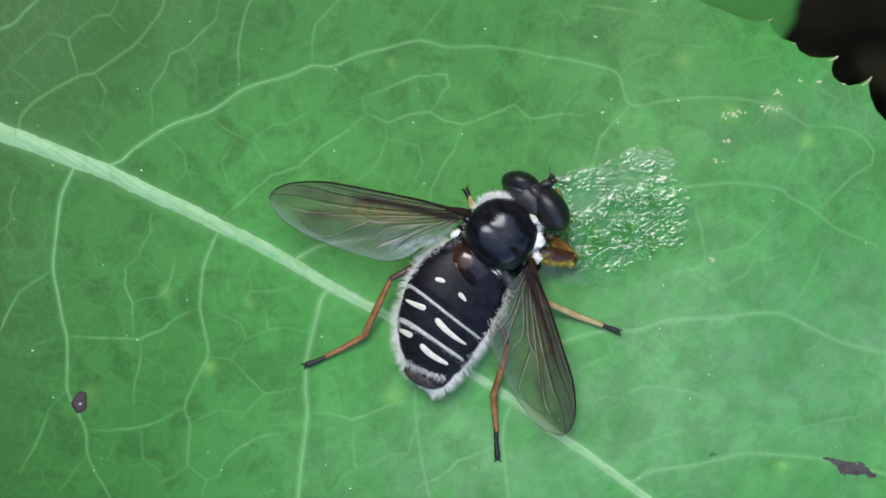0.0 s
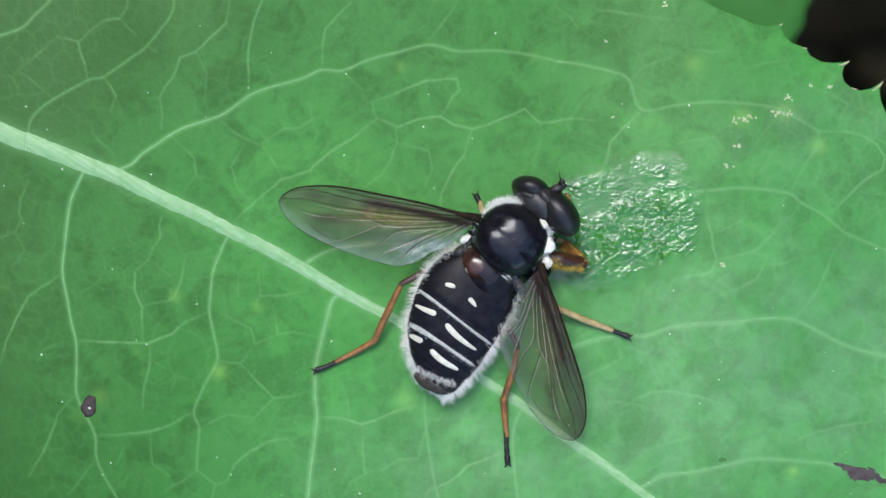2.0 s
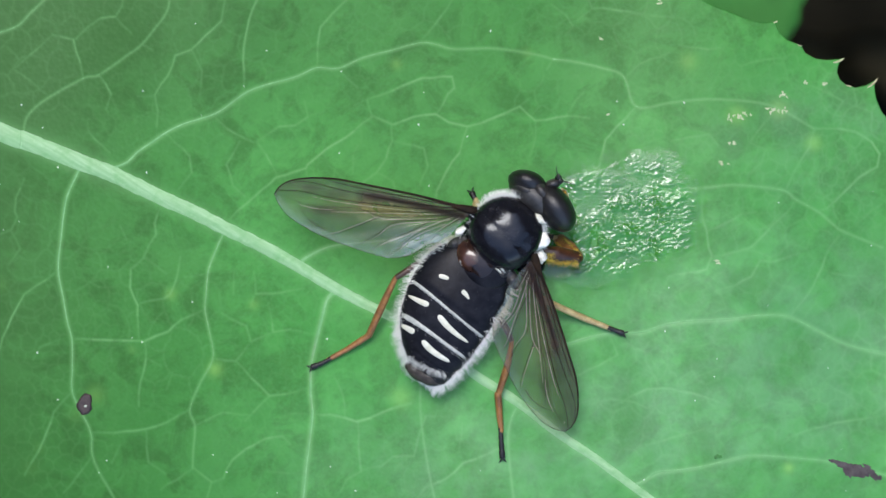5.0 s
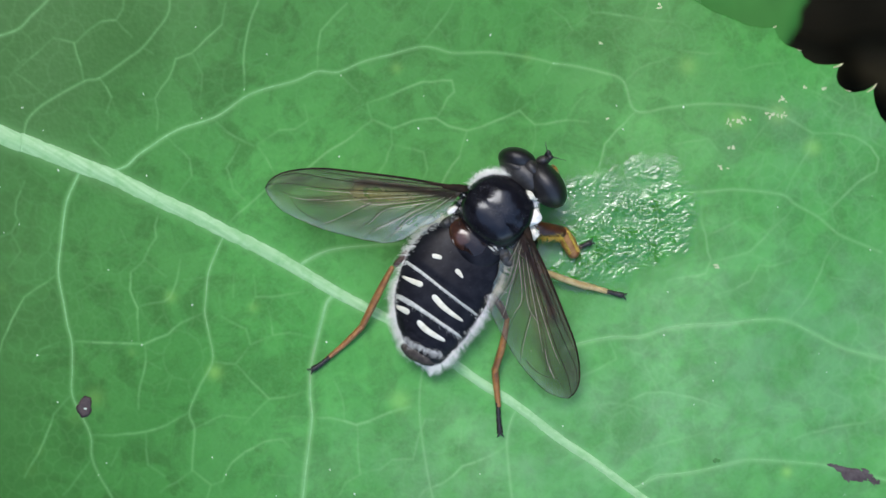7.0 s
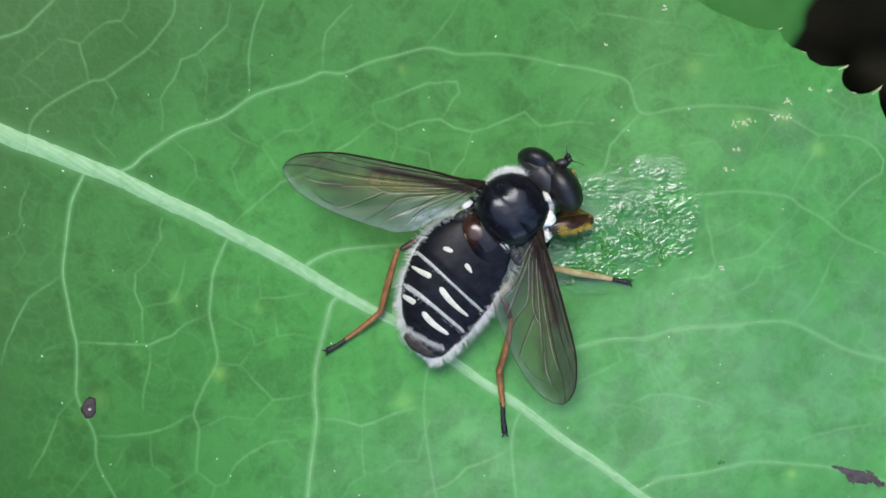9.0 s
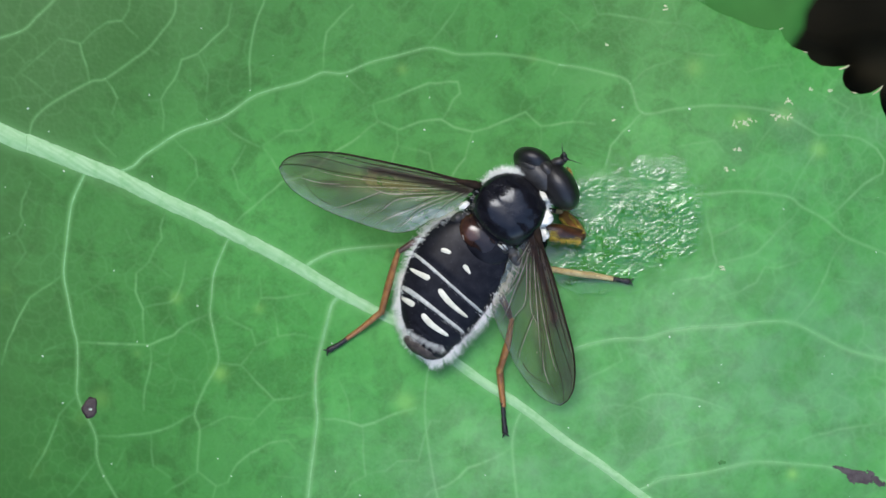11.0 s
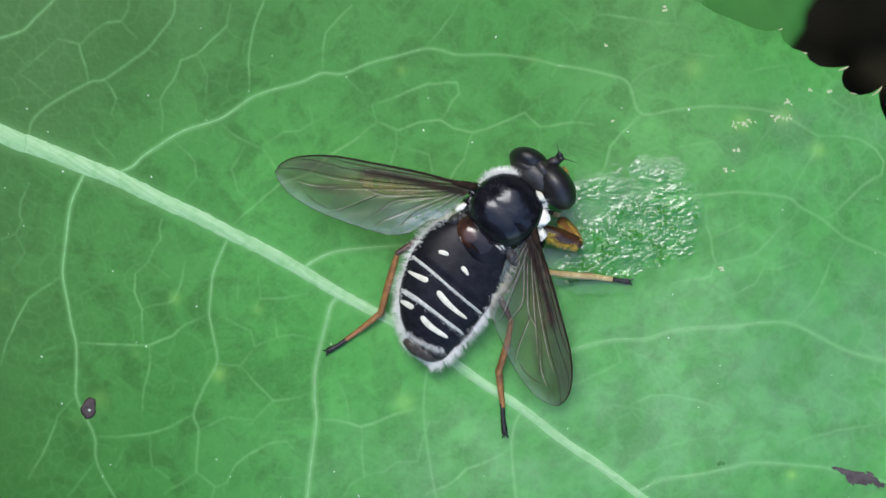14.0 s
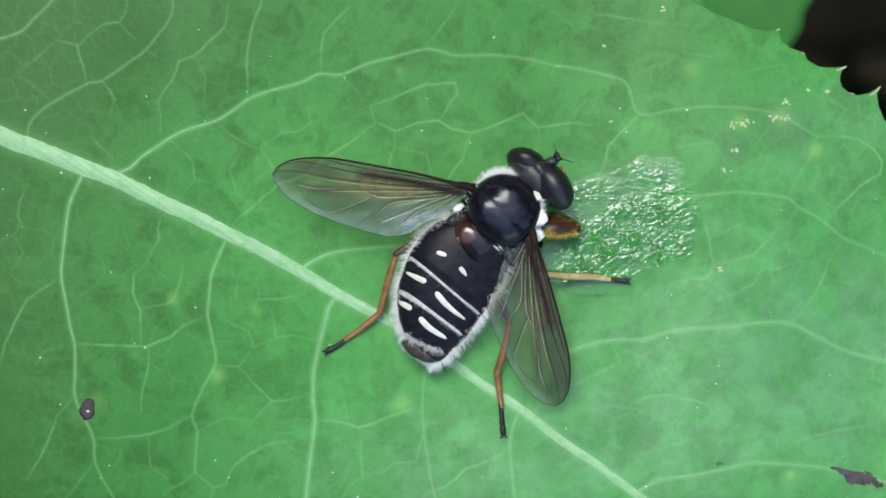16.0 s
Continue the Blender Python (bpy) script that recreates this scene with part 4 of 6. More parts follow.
def wet_patch():
    step = 1.0
    x, y = np.meshgrid(np.arange(945, 1285, step), np.arange(215, 550, step))
    out = np.full_like(x, -1.0)
    for cx, cy, rx, ry in ((1110, 385, 128, 112), (1158, 304, 66, 44), (1036, 350, 60, 50), (1190, 372, 62, 88), (1055, 470, 95, 46), (1000, 450, 48, 55)):
        out = np.maximum(out, 1 - ((x - cx) / rx) ** 2 - ((y - cy) / ry) ** 2)
    edge = out + 0.10 + 0.32 * field(x, y, 0.022, 3.0) + 0.22 * field(x, y, 0.06, 13.0)
    wet = np.clip((edge + 0.10) / 0.75, 0, 1)
    wet = wet * wet * (3 - 2 * wet)
    rough = np.full_like(x, 0.05)
    for cx, cy, rx, ry, high in CRINKLES:
        rough = np.maximum(rough, high * np.exp(-((x - cx) / rx) ** 2 - ((y - cy) / ry) ** 2) ** 0.8)
    rough *= 1 - 0.85 * np.exp(-((x - 1050) / 17) ** 2 - ((y - 365) / 24) ** 2)
    rough *= np.clip(0.75 + 1.1 * field(x, y, 0.035, 7.0), 0.25, 1.2)
    warp = 7.0 * field(x, y, 0.045, 21.0)
    rip = 0.8 * np.abs(field(x + warp, y - warp, 0.055, 5.0, 1.2)) + 0.4 * np.abs(field(x + warp, y, 0.12, 8.0, 1.3)) + 0.28 * field(x + 2 * warp, y - warp, 0.17, 11.0, 1.1) + 0.15 * field(x + warp, y, 0.30, 1.0, 1.3) + 0.5 * field(x, y, 0.04, 9.0)
    z = lie(x, y) * 1e3 + 0.016 + 0.004 * wet + WAVE * rip * rough * wet
    ny, nx = x.shape
    keep = wet > 0.004
    bm = bmesh.new()
    layer = bm.verts.layers.float.new("wet")
    idx = {}
    for j in range(ny):
        for i in range(nx):
            if keep[j, i]:
                idx[j, i] = v = bm.verts.new(P(x[j, i], y[j, i], z[j, i]))
                v[layer] = float(wet[j, i])
    for j in range(ny - 1):
        for i in range(nx - 1):
            q = [idx.get(c) for c in ((j, i), (j + 1, i), (j + 1, i + 1), (j, i + 1))]
            if all(q):
                bm.faces.new(q)
    ob = mesh_object("liquid_film", bm, M["liquid"])
    ob.visible_shadow = False
    # beads of the liquid at the thin end of the film
    for cx, cy, rx, ry, turn in DROPLETS:
        bm = blob(bmesh.new(), on_leaf(cx, cy, 0.03), (rx * S, ry * S, 0.4 * ry * S), turn, seg=20, rings=12, bulge=lambda v: v * (1 + 0.25 * noise.noise(v * 1.9 + Vector((cx, cy, 0)))))
        layer = bm.verts.layers.float.new("wet")
        for v in bm.verts:
            v[layer] = 0.4
        part("droplet", bm, M["liquid"], ob, "clear glinting bead of liquid").visible_shadow = False
    return tagged(ob, "glistening wrinkled film of clear sticky liquid on the leaf", "liquid")


WAVE = 0.15
wet_patch()


# ---------------------------------------------------------------- the fly
FX, FY = 880.0, 450.0
ORIGIN = P(FX, FY, 0)
fly = tagged(new("hover_fly"), "black hover fly with white bars feeding on a leaf", "fly")
fly.matrix_world = Matrix.Translation(ORIGIN)
HEAD_TURN, BODY_TURN = 54.0, 54.0     # degrees from +x towards +y
RX_, RY_ = 0.809, 0.588               # across the body, plan units


def F(x, y, z):
    return P(x, y, z) - ORIGIN


ABDOMEN = [(767, 690, 10), (766, 680, 28), (766, 664, 46), (770, 638, 62), (782, 605, 76), (805, 556, 84), (823, 524, 84), (846, 494, 79), (868, 470, 60), (884, 452, 40)]


def abdomen_at(u, a):
    """A point of the abdomen: u from tail (0) to waist (1), a across the back in degrees (-90 to 90 is the top)."""
    f = u * 180
    j = min(int(f), 179)
    c = AB_LINE[j] * (1 - (f - j)) + AB_LINE[j + 1] * (f - j)
    w = max(c[2], 1.0)
    zc = float(np.interp(u, [0, 0.25, 0.55, 1], [1.05, 1.35, 1.75, 2.2]))
    thick = float(np.interp(u, [0, 0.08, 0.3, 0.6, 1], [0.2, 0.55, 0.85, 1.0, 0.75]))
    s, co = math.sin(radians(a)), math.cos(radians(a))
    flat = math.copysign(abs(co) ** 0.8, co)
    # each plate is faintly arched between its seams
    seam = 0.0
    for b in (0.455, 0.565, 0.29):
        seam -= 0.035 * math.exp(-((u - b) / 0.012) ** 2)
    x, y = c[0] + RX_ * w * s, c[1] + RY_ * w * s
    return x, y, zc + (thick + seam) * flat * (1.0 if co > 0 else 0.8)


AB_LINE = spline(ABDOMEN, 180)


def ab_point(u, a, lift=0.0):
    x, y, z = abdomen_at(u, a)
    return F(x, y, z + lift)


def ab_normal(u, a):
    p = ab_point(u, a)
    du, da = ab_point(min(u + 0.01, 1), a) - ab_point(max(u - 0.01, 0), a), ab_point(u, a + 2) - ab_point(u, a - 2)
    n = da.cross(du)
    c = ab_point(u, 0, -0.8)
    return (n if n.dot(p - c) > 0 else -n).normalized()


def ab_place(x, y):
    """Where a plan point lies on the abdomen: tail-to-waist share and degrees across."""
    along = 0.588 * x - 0.809 * y
    table = AB_LINE[:, 0] * 0.588 - AB_LINE[:, 1] * 0.809
    u = float(np.interp(along, table, np.linspace(0, 1, 181)))
    c = [float(np.interp(u, np.linspace(0, 1, 181), AB_LINE[:, i])) for i in range(3)]
    across = ((x - c[0]) * RX_ + (y - c[1]) * RY_) / c[2]
    return u, math.degrees(math.asin(max(-0.999, min(0.999, across))))


def on_abdomen(x, y, lift=0.0):
    return ab_point(*ab_place(x, y), lift)


# seams: outer end, middle, outer end
SEAM_A = [(737, 509), (768, 531), (799, 555), (834, 582), (868, 607)]
SEAM_C = [(718, 625), (736, 645), (757, 657), (780, 667), (803, 674)]
SEAM_B = [(722, 570), (747, 584), (775, 602), (806, 623), (838, 645)]


def build_abdomen():
    bm = bmesh.new()
    rows = []
    for i in range(101):
        u = i / 100
        rows.append([bm.verts.new(ab_point(u, a)) for a in range(-180, 180, 6)])
    for a, b in zip(rows, rows[1:]):
        for j in range(60):
            bm.faces.new((a[j], a[(j + 1) % 60], b[(j + 1) % 60], b[j]))
    bm.faces.new(rows[0]), bm.faces.new(rows[-1])
    bmesh.ops.recalc_face_normals(bm, faces=bm.faces)
    ab = part("abdomen", bm, M["abdomen"], fly, "broad glossy black abdomen with white bars")

    def strip(name, mat, line, halves, lift, label=""):
        """A pale stripe laid on the plates along plan points."""
        bm = bmesh.new()
        n = 8 * (len(line) - 1) + 6
        pts = spline(line, n)
        hw = np.interp(np.linspace(0, 1, n + 1), np.linspace(0, 1, len(halves)), halves)
        grid = []
        for i in range(n + 1):
            t = pts[min(i + 1, n)] - pts[max(i - 1, 0)]
            t = t / np.linalg.norm(t)
            nr = np.array((-t[1], t[0]))
            f = i / n
            w = hw[i] * math.sqrt(max(0.0, 1 - (2 * f - 1) ** 8)) + 0.15
            grid.append([bm.verts.new(on_abdomen(*(pts[i] + nr * w * g), lift * (1 - g * g) + 0.010)) for g in (-1, -0.6, -0.2, 0.2, 0.6, 1)])
        for r0, r1 in zip(grid, grid[1:]):
            for j in range(5):
                bm.faces.new((r0[j], r0[j + 1], r1[j + 1], r1[j]))
        bmesh.ops.recalc_face_normals(bm, faces=bm.faces)
        if sum(f.normal.z for f in bm.faces) < 0:
            bmesh.ops.reverse_faces(bm, faces=bm.faces)
        part(name, bm, M[mat], ab, label)

    for line, halves in BARS:
        strip("pale_bar", "ivory", line, halves, 0.03, "ivory bar on the black plate")
    bm = bmesh.new()
    blob(bm, F(762, 675, 1.52), (34 * S, 14 * S, 0.42e-3), -29, seg=28, rings=16, bulge=lambda v: v * (1 + 0.1 * noise.noise(v * 2.2)))
    part("tail_plate", bm, M["tail"], ab, "grey-brown hairy tail plate")
    strip("seam_band", "band", SEAM_A, (3.2, 2.6, 2.1, 2.0, 2.8), 0.02, "pale dusted seam")
    strip("seam_band", "band", SEAM_B, (4.6, 4.0, 3.0, 2.4, 3.0), 0.02, "pale dusted seam")
    r = random.Random(3)
    bm = bmesh.new()
    roots = []
    tail = (ab_point(0, 0) - ab_point(0.5, 0)).normalized()
    for line, half, count in ((SEAM_A, 1.8, 420), (SEAM_B, 3.2, 640)):
        pts = spline(line, 200)
        for _ in range(count):
            q = pts[r.randrange(201)] + np.array((r.gauss(0, half), r.gauss(0, half)))
            u, a = ab_place(*q)
            roots.append((ab_point(u, a), ab_normal(u, a), tail))
    hairs(bm, roots, r, 0.15e-3, 0.004e-3, 0.8, 0.2)
    part("seam_hair", bm, M["hair"], ab)["kind"] = "stuff"
    # fringe along both edges and round the tail
    bm = bmesh.new()
    roots = []
    for _ in range(900):
        sgn = r.choice((-1, 1))
        u = r.uniform(0.09, 0.88)
        a = sgn * (92 - abs(r.gauss(0, 9)))
        n = ab_normal(u, a)
        roots.append((ab_point(u, a), Vector((n.x, n.y, n.z * 0.5 + 0.25)).normalized(), tail))
    hairs(bm, roots, r, 0.20e-3, 0.008e-3, 0.35, 0.2)
    # longer hairs stand together in tufts
    for _ in range(360):
        sgn = r.choice((-1, 1))
        u0, a0 = r.uniform(0.05, 0.88), sgn * (92 - abs(r.gauss(0, 10)))
        n = ab_normal(u0, a0)
        way = (Vector((n.x, n.y, n.z * 0.4 + 0.15)).normalized() + 0.4 * tail + Vector((r.gauss(0, 0.18), r.gauss(0, 0.18), r.gauss(0, 0.1)))).normalized()
        roots = [(ab_point(min(max(u0 + r.gauss(0, 0.008), 0), 1), a0 + r.gauss(0, 5)), way, way) for _ in range(7)]
        hairs(bm, roots, r, r.uniform(0.36e-3, 0.60e-3), 0.0105e-3, 0.5, 0.13)
    roots = []
    for _ in range(420):
        f = r.random()
        q = spline(SEAM_C, 60)[int(f * 60)] + np.array((r.gauss(0, 2.4), r.gauss(0, 2.4)))
        u, a = ab_place(*q)
        roots.append((ab_point(u, a), ab_normal(u, a), tail))
    hairs(bm, roots, r, 0.36e-3, 0.0055e-3, 0.6, 0.3)
    roots = []
    for _ in range(220):
        a = r.uniform(-88, 88)
        u = abs(r.gauss(0.0, 0.05))
        if u >= 0.0:
            roots.append((ab_point(u, a), ab_normal(u, a), tail))
    hairs(bm, roots, r, 0.30e-3, 0.011e-3, 0.65, 0.2)
    part("hair_fringe", bm, M["hair"], ab, "whitish hair fringe")["kind"] = "stuff"
    bm = bmesh.new()
    roots = [(ab_point(u, a), ab_normal(u, a), tail) for u, a in ((r.uniform(0.02, 0.92), r.uniform(-80, 80)) for _ in range(350))]
    hairs(bm, roots, r, 0.10e-3, 0.006e-3, 0.7, 0.2)
    part("dark_hair", bm, M["dark_hair"], ab)["kind"] = "stuff"
    return ab


# pale bars: plan points of the middle line, half widths
BARS = [([(786, 500), (795, 502), (804, 505)], (3.2, 4.0, 2.8)), ([(828, 525), (834, 531), (841, 540)], (3.6, 4.0, 1.5)),
        ([(733, 537), (750, 545), (770, 553)], (2.0, 4.0, 5.4)), ([(787, 570), (803, 588), (821, 603), (842, 617)], (5.4, 5.0, 3.8, 2.2)),
        ([(722, 590), (733, 595), (746, 602)], (2.6, 4.6, 5.0)), ([(760, 616), (775, 631), (790, 641), (810, 652)], (5.0, 5.2, 4.4, 2.9))]


def build_thorax():
    turn = 52
    c = F(902, 420, 2.95)
    bm = bmesh.new()

    def shape(v):
        """A low dome with steep sides, a cross furrow and two shoulder dents."""
        v = v.copy()
        flat = math.hypot(v.x, v.y)
        if v.z > 0:
            v.z = (1 - min(flat, 1.0) ** 2.9) ** 0.5 * 0.90 + 0.10 * v.z
            v.z -= 0.075 * math.exp(-((v.x + 0.10 - 0.12 * v.y * v.y) / 0.10) ** 2) * min(1.0, 1.7 * abs(v.y)) ** 2
            for sgn in (-1, 1):
                v.z -= 0.10 * math.exp(-((v.x - 0.18) / 0.20) ** 2 - ((v.y - 0.66 * sgn) / 0.16) ** 2)
                v.z += 0.05 * math.exp(-((v.x + 0.42) / 0.25) ** 2 - ((v.y - 0.45 * sgn) / 0.25) ** 2)
            v.z += 0.035 * noise.noise(v * 2.6)
        else:
            v.z *= 0.85
        grow = 1.0 + 0.16 * (v.x * v.y) ** 2 * 4 * 0.5
        v.x *= grow
        v.y *= grow * (1 - 0.06 * max(v.x, 0) ** 2)
        return v
    blob(bm, c, (59 * S, 62 * S, 1.10e-3), turn, seg=48, rings=32, bulge=shape)
    th = part("thorax", bm, M["black"], fly, "domed shiny blue-black thorax")
    bm = bmesh.new()
    blob(bm, F(856, 470, 2.66), (30 * S, 44 * S, 0.50e-3), turn, tilt=10, seg=40, rings=24,
         bulge=lambda v: v * (1 + 0.015 * math.sin(v.y * 7 + 1.5 * v.x) + 0.06 * noise.noise(v * 2.6)))
    part("scutellum", bm, M["scutellum"], th, "translucent dark brown scutellum")
    for x, y, z, a, b, tr in ((843, 394, 2.95, 13, 8, -30), (836, 407, 2.85, 10, 7, 40), (852, 384, 2.75, 12, 8, 10), (934, 462, 2.15, 40, 27, -38), (850, 430, 2.1, 34, 24, -40), (944, 470, 2.5, 17, 22, 20)):
        bm = bmesh.new()
        blob(bm, F(x, y, z), (a * S, b * S, min(0.55e-3, a * 0.9 * S)), tr, seg=28, rings=16, bulge=lambda v: v * (1 + 0.16 * noise.noise(v * 2.3)))
        part("side_plate", bm, M["black"], th, "black side plate under the wing root")
    # shadowed gap plate behind the scutellum
    bm = bmesh.new()
    blob(bm, F(868, 476, 2.45), (44 * S, 52 * S, 0.62e-3), turn, tilt=6, seg=28, rings=18)
    part("hind_thorax", bm, M["abdomen"], th)
    for x, y, z, a, b, cc, tr, mat, lab in ((962, 394, 3.3, 10, 5, 0.12, -52, "ivory", "cream shoulder callus"), (965, 433, 3.1, 17, 12, 0.16, 40, "callus", "bright white side callus"),
                                            (966, 459, 2.6, 8, 12, 0.22, 20, "white", "white hair tuft"), (821, 419, 2.9, 10, 5.5, 0.14, 35, "white", "white wing-base flake")):
        bm = bmesh.new()
        def knob(v):
            return v * (1 + 0.42 * noise.noise(v * 1.6 + Vector((x, y, 0))))
        blob(bm, F(x, y, z), (a * S, b * S, cc * 1e-3), tr, seg=24, rings=14, bulge=knob)
        rt = random.Random(int(x))
        if mat == "white":
            roots = [(F(x + rt.gauss(0, a * 0.45), y + rt.gauss(0, a * 0.45), z + cc * 0.5), Vector((0.3, -0.2, 0.8)), Vector((0.6, -0.6, 0))) for _ in range(110)]
            hairs(bm, roots, rt, 0.17e-3, 0.007e-3, 0.4, 0.4)
        part("callus", bm, M["white" if mat == "callus" else mat], th, lab)
    bm = bmesh.new()
    line = spline([(822, 472, 2.9), (833, 486, 2.85), (850, 489, 2.85), (868, 482, 2.95), (886, 479, 2.95)], 20)
    tube(bm, [F(*p) for p in line], [S * (0.6 + 2.4 * math.sin(math.pi * (0.04 + 0.92 * i / 20))) for i in range(21)], 10, 0.6)
    part("scutellum_rim", bm, M["band"], th, "pale translucent rim of the scutellum")
    # silvery pleats between the scutellum and the wing root
    for x0, y0, x1, y1 in ((889, 466, 905, 464), (888, 472, 908, 468), (886, 484, 898, 494), (891, 480, 904, 492), (898, 476, 908, 488), (905, 480, 912, 488)):
        bm = tube(bmesh.new(), [F(x0, y0, 3.05), F((x0 + x1) / 2, (y0 + y1) / 2 - 1, 3.12), F(x1, y1, 3.0)], [1.0 * S, 2.2 * S, 0.8 * S], 8, 0.8)
        part("pleat", bm, M["band"], th, "silvery pleat at the wing root")
    # brownish lobe folds at the wing roots
    for x, y, z, a, b, tr in ((902, 486, 2.75, 17, 10, 60), (915, 500, 2.6, 22, 11, -60), (818, 440, 2.5, 18, 10, 20)):
        bm = bmesh.new()

        def fold(v):
            v = v.copy()
            v.z *= 1 + 0.25 * math.sin(v.x * 9)
            return v
        blob(bm, F(x, y, z), (a * S, b * S, 0.3e-3), tr, seg=24, rings=14, bulge=fold)
        part("wing_lobe", bm, M["occiput"], th, "grey wrinkled wing-root lobe")
    r = random.Random(6)
    bm = bmesh.new()
    roots = []
    rot = Euler((0, 0, radians(turn))).to_matrix()
    for _ in range(3200):
        a, e = radians(r.uniform(18, 135)), radians(r.uniform(-40, 20))
        d = Vector((math.cos(e) * math.cos(a), math.cos(e) * math.sin(a), math.sin(e)))
        p = c + rot @ Vector((d.x * 64 * S, d.y * 64 * S, d.z * 1.05e-3))
        n = rot @ d
        if r.random() < 0.95 * math.exp(-((math.degrees(a) - 50) / 22) ** 2) + 0.02:
            roots.append((p, n, Vector((0, 0, 1))))
    hairs(bm, roots, r, 0.42e-3, 0.010e-3, 0.25, 0.55)
    roots = []
    for _ in range(500):
        a, e = radians(r.uniform(-75, -35)), radians(r.uniform(-50, 5))
        d = Vector((math.cos(e) * math.cos(a), math.cos(e) * math.sin(a), math.sin(e)))
        roots.append((c + rot @ Vector((d.x * 64 * S, d.y * 64 * S, d.z * 1.05e-3)), rot @ d, Vector((0, 0, 1))))
    hairs(bm, roots, r, 0.34e-3, 0.014e-3, 0.1, 0.3)
    part("side_hair", bm, M["hair"], th, "pale hair along the thorax sides")["kind"] = "stuff"
    bm = bmesh.new()
    roots = []
    for _ in range(260):
        a, e = radians(r.uniform(0, 360)), radians(r.uniform(35, 88))
        d = Vector((math.cos(e) * math.cos(a), math.cos(e) * math.sin(a), math.sin(e)))
        roots.append((c + rot @ Vector((d.x * 65 * S, d.y * 64 * S, d.z * 1.10e-3)), rot @ d, -(rot @ Vector((1, 0, 0)))))
    hairs(bm, roots, r, 0.16e-3, 0.007e-3, 0.4, 0.3)
    part("back_hair", bm, M["dark_hair"], th)["kind"] = "stuff"
    return th


def build_head():
    bm = bmesh.new()
    blob(bm, F(955, 358, 2.35), (30 * S, 58 * S, 1.2e-3), 52, seg=32, rings=20)
    hd = part("head", bm, M["occiput"], fly, "wide dark head with grey rear")
    bm = bmesh.new()
    blob(bm, F(937, 331, 2.6), (34 * S, 21 * S, 1.1e-3), -15, lean=-8, seg=32, rings=22)
    part("eye", bm, M["eye"], hd, "large matt black compound eye")
    bm = bmesh.new()
    blob(bm, F(986, 373, 2.6), (48 * S, 29.5 * S, 1.2e-3), -51, lean=-6, seg=32, rings=22)
    part("eye", bm, M["eye"], hd, "large matt black compound eye")
    bm = bmesh.new()
    blob(bm, F(962, 345, 2.95), (22 * S, 13 * S, 0.72e-3), -50, seg=20, rings=14)
    part("frons", bm, M["frons"], hd, "narrow black forehead")
    bm = bmesh.new()
    blob(bm, F(983, 331, 3.0), (14 * S, 8.5 * S, 0.4e-3), 15, seg=20, rings=14)
    part("antenna_base", bm, M["frons"], hd)
    bm = bmesh.new()
    blob(bm, F(1003, 349, 1.9), (11 * S, 6 * S, 0.5e-3), -62, seg=20, rings=14, bulge=lambda v: v * (1 + 0.22 * noise.noise(v * 2.5)))
    part("face", bm, M["face"], hd, "yellow and cream face")
    bm = bmesh.new()
    blob(bm, F(984, 401, 2.2), (15 * S, 7 * S, 0.4e-3), -42, seg=20, rings=14)
    part("cheek", bm, M["band"], hd, "greyish white cheek")
    bm = bmesh.new()
    blob(bm, F(938, 345, 2.75), (31 * S, 12 * S, 0.75e-3), -26, seg=28, rings=16, bulge=lambda v: v * (1 + 0.08 * noise.noise(v * 2.5)))
    part("temple", bm, M["occiput"], hd, "grey-dusted plate behind the eye")
    bm = bmesh.new()
    tube(bm, [F(958, 356, 3.0), F(968, 372, 3.05), F(981, 391, 2.9), F(996, 406, 2.5)], [2 * S, 4 * S, 5 * S, 4 * S], 10, 0.5)
    part("eye_rim", bm, M["band"], hd, "grey-dusted rim behind the eye")
    for p in ((F(990, 328, 3.2), F(996, 325, 3.3), F(1001, 326, 3.3)), (F(988, 323, 3.2), F(993, 318, 3.3), F(992, 314, 3.4))):
        bm = bmesh.new()
        tube(bm, p, [0.10e-3, 0.15e-3, 0.05e-3], 10)
        part("antenna", bm, M["leg_black"], hd, "short dark antenna")
    for p in ((F(991, 318, 3.35), F(989, 310, 3.5), F(987, 299, 3.6)), (F(1000, 326, 3.3), F(1010, 328, 3.3), F(1024, 332, 3.2))):
        bm = bmesh.new()
        tube(bm, p, [0.03e-3, 0.02e-3, 0.009e-3], 6)
        part("bristle", bm, M["leg_black"], hd)
    r = random.Random(12)
    bm = bmesh.new()
    roots = []
    for _ in range(760):
        f = r.uniform(-1, 1)
        x, y = 950 + 45 * f * RX_ + r.uniform(-4, 4), 372 + 45 * f * RY_ + r.uniform(-4, 4)
        roots.append((F(x, y, 2.9 - 0.9 * f * f), Vector((0.1, 0.1, 1)), Vector((-0.6, -0.8, 0))))
    for _ in range(220):
        x, y = 1000 + r.gauss(0, 10), 392 + r.gauss(0, 5)
        roots.append((F(x, y, 2.1), Vector((0.5, -0.6, 0.5)), Vector((0.4, -0.5, 0))))
    hairs(bm, roots, r, 0.2e-3, 0.010e-3, 0.35, 0.3)
    part("collar_hair", bm, M["hair"], hd)["kind"] = "stuff"
    return hd


